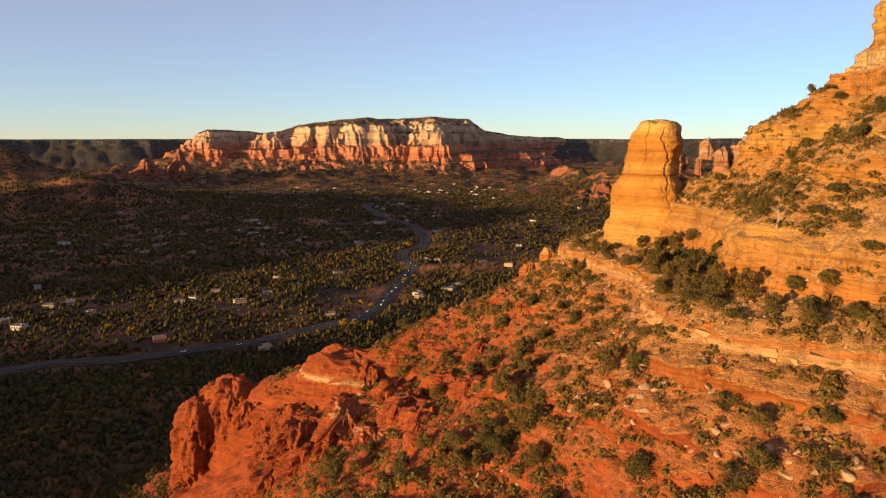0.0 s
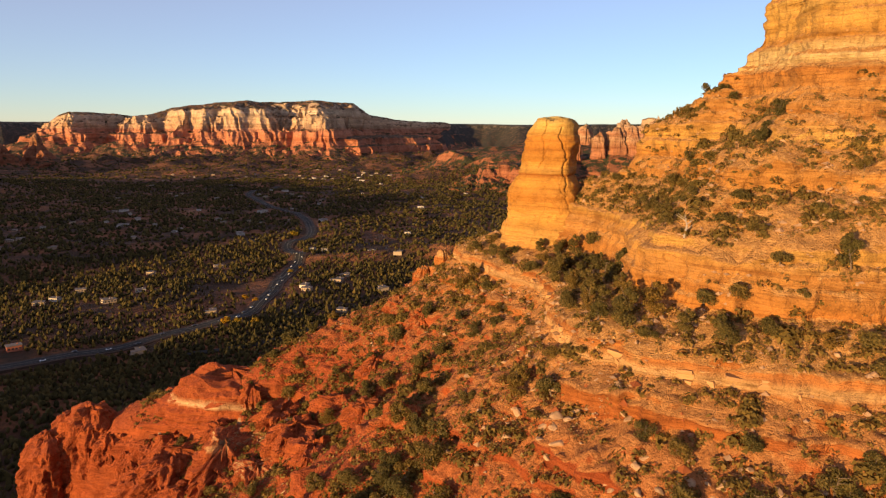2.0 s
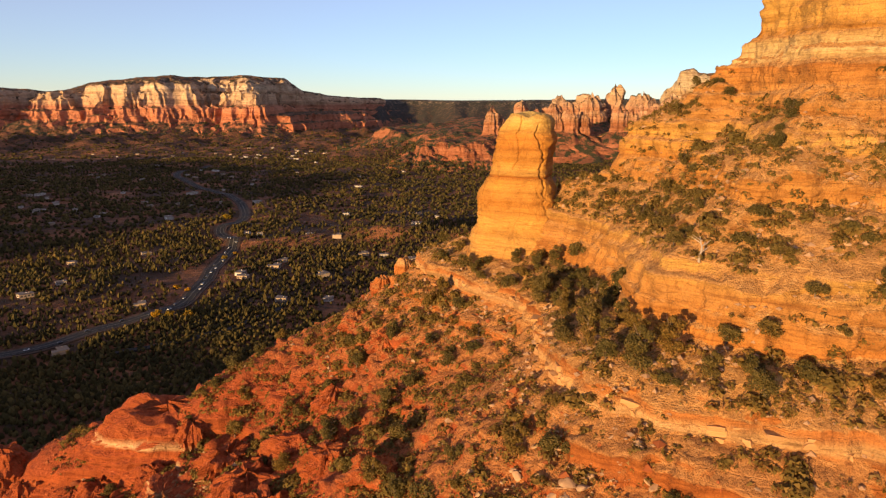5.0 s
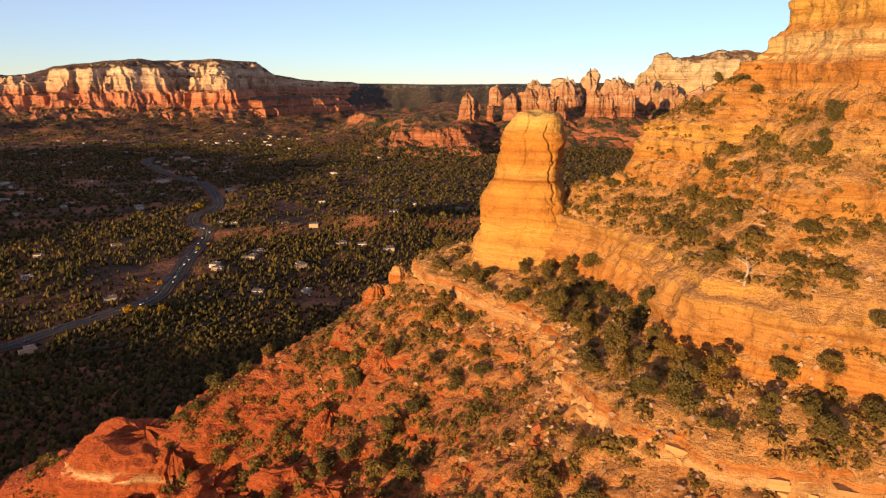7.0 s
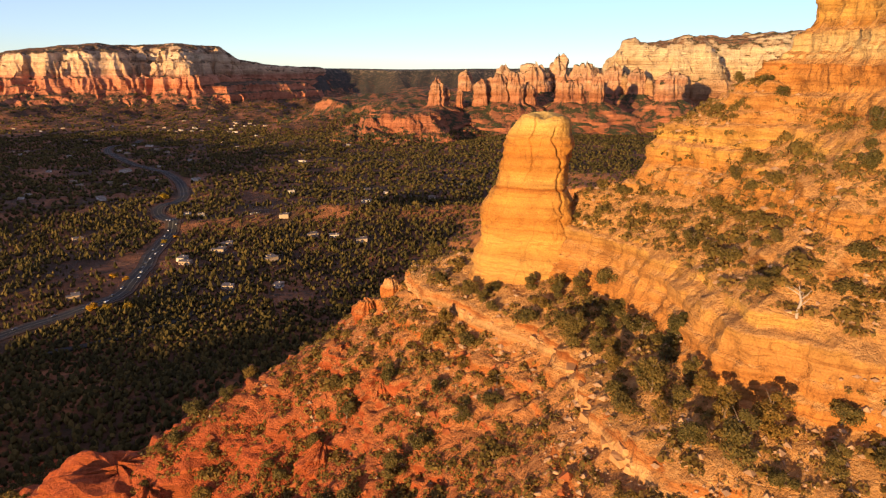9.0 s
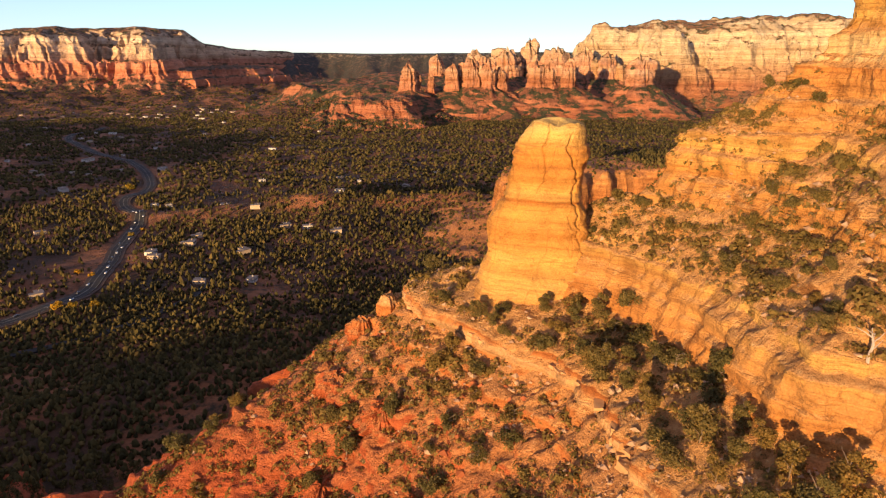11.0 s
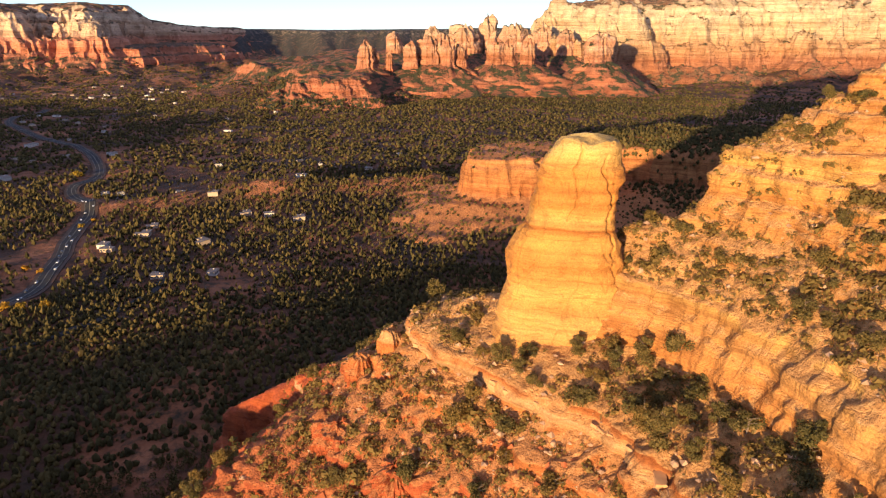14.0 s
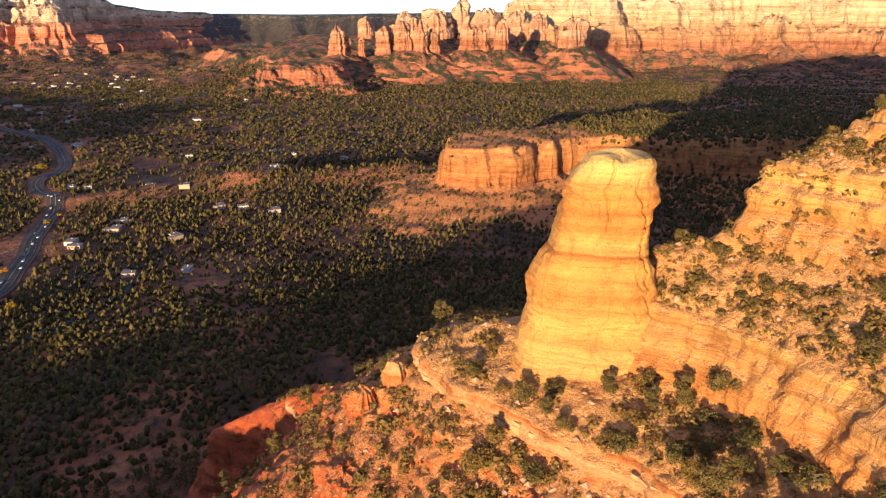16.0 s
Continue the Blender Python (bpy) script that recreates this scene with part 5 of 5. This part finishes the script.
# ---- yellow cottonwoods by the road ----
first = None
for x, y, s in ((-100, 668, 1.0), (-88, 660, 0.9), (-72, 655, 1.05), (-52, 905, 0.8), (-82, 760, 0.7), (-300, 640, 0.9), (-330, 655, 0.8), (-60, 1180, 1.4), (-95, 775, 0.7), (-40, 930, 0.7)):
    m = pose(x, y, float(ground_height(np.array([float(x)]), np.array([float(y)]))[0]) - 0.2, 0, 0, 40 * x)
    if first is None:
        first = tagged(new("cottonwood_tree"), "bright yellow autumn cottonwood by the road", "tree", "yellow trees by the road")
        part("trunk", trunk_mesh(521, 8, 7, bark), first)
        part("crown", crown_mesh("crown", 522, 12, 8, 8, 0.8, 420, yellow_leaf), first)
        ob = first
    else:
        ob = copy_thing(first, m)
    ob.matrix_basis = m @ Matrix.Diagonal((0.75 * s, 0.75 * s, 0.75 * s, 1))

# ---- slabs of the ledge, broken along its lip ----
SLABS = []
for k in range(6):
    g = random.Random(800 + k)
    bm = bmesh.new()
    box(bm, -0.5, -0.5, -0.5, 0.5, 0.5, 0.5)
    bmesh.ops.subdivide_edges(bm, edges=list(bm.edges), cuts=1, use_grid_fill=True)
    for v in bm.verts:
        v.co += Vector((g.uniform(-1, 1), g.uniform(-1, 1), g.uniform(-1, 1))) * 0.09
    me = bpy.data.meshes.new("slab")
    bm.to_mesh(me)
    bm.free()
    me.materials.append(ledge_stone)
    SLABS.append(me)
front = LEDGE[6:95]
leg = np.concatenate([[0], np.cumsum(np.hypot(*np.diff(front, axis=0).T))])
at = 0.0
SIDE = -1.0          # into the butte
while at < leg[-1] - 3:
    w = rnd.uniform(1.0, 3.6)
    q = np.array([np.interp(at + w / 2 + e, leg, front[:, 0]) for e in (-0.5, 0.5)]), np.array([np.interp(at + w / 2 + e, leg, front[:, 1]) for e in (-0.5, 0.5)])
    x, y = q[0].mean() + 0.45 * (q[1][0] - q[1][1]) * SIDE, q[1].mean() + 0.45 * (q[0][1] - q[0][0]) * SIDE
    turn = math.degrees(math.atan2(q[1][1] - q[1][0], q[0][1] - q[0][0]))
    for course, (h, zz) in enumerate(((1.0, 136.7), (0.9, 137.5), (0.7, 138.3))):
        if rnd.random() < 0.75:
            ob = part("slab", SLABS[rnd.randrange(6)], butte)
            ob.matrix_basis = pose(x + rnd.uniform(-0.5, 0.5), y + rnd.uniform(-0.5, 0.5), zz + rnd.uniform(-0.25, 0.25), rnd.uniform(-9, 9), rnd.uniform(-7, 7), turn + rnd.uniform(-22, 22)) @ Matrix.Diagonal((w * rnd.uniform(0.5, 1.05), rnd.uniform(0.9, 1.5), h * rnd.uniform(0.7, 1.2), 1))
    at += w * rnd.uniform(0.9, 1.25)
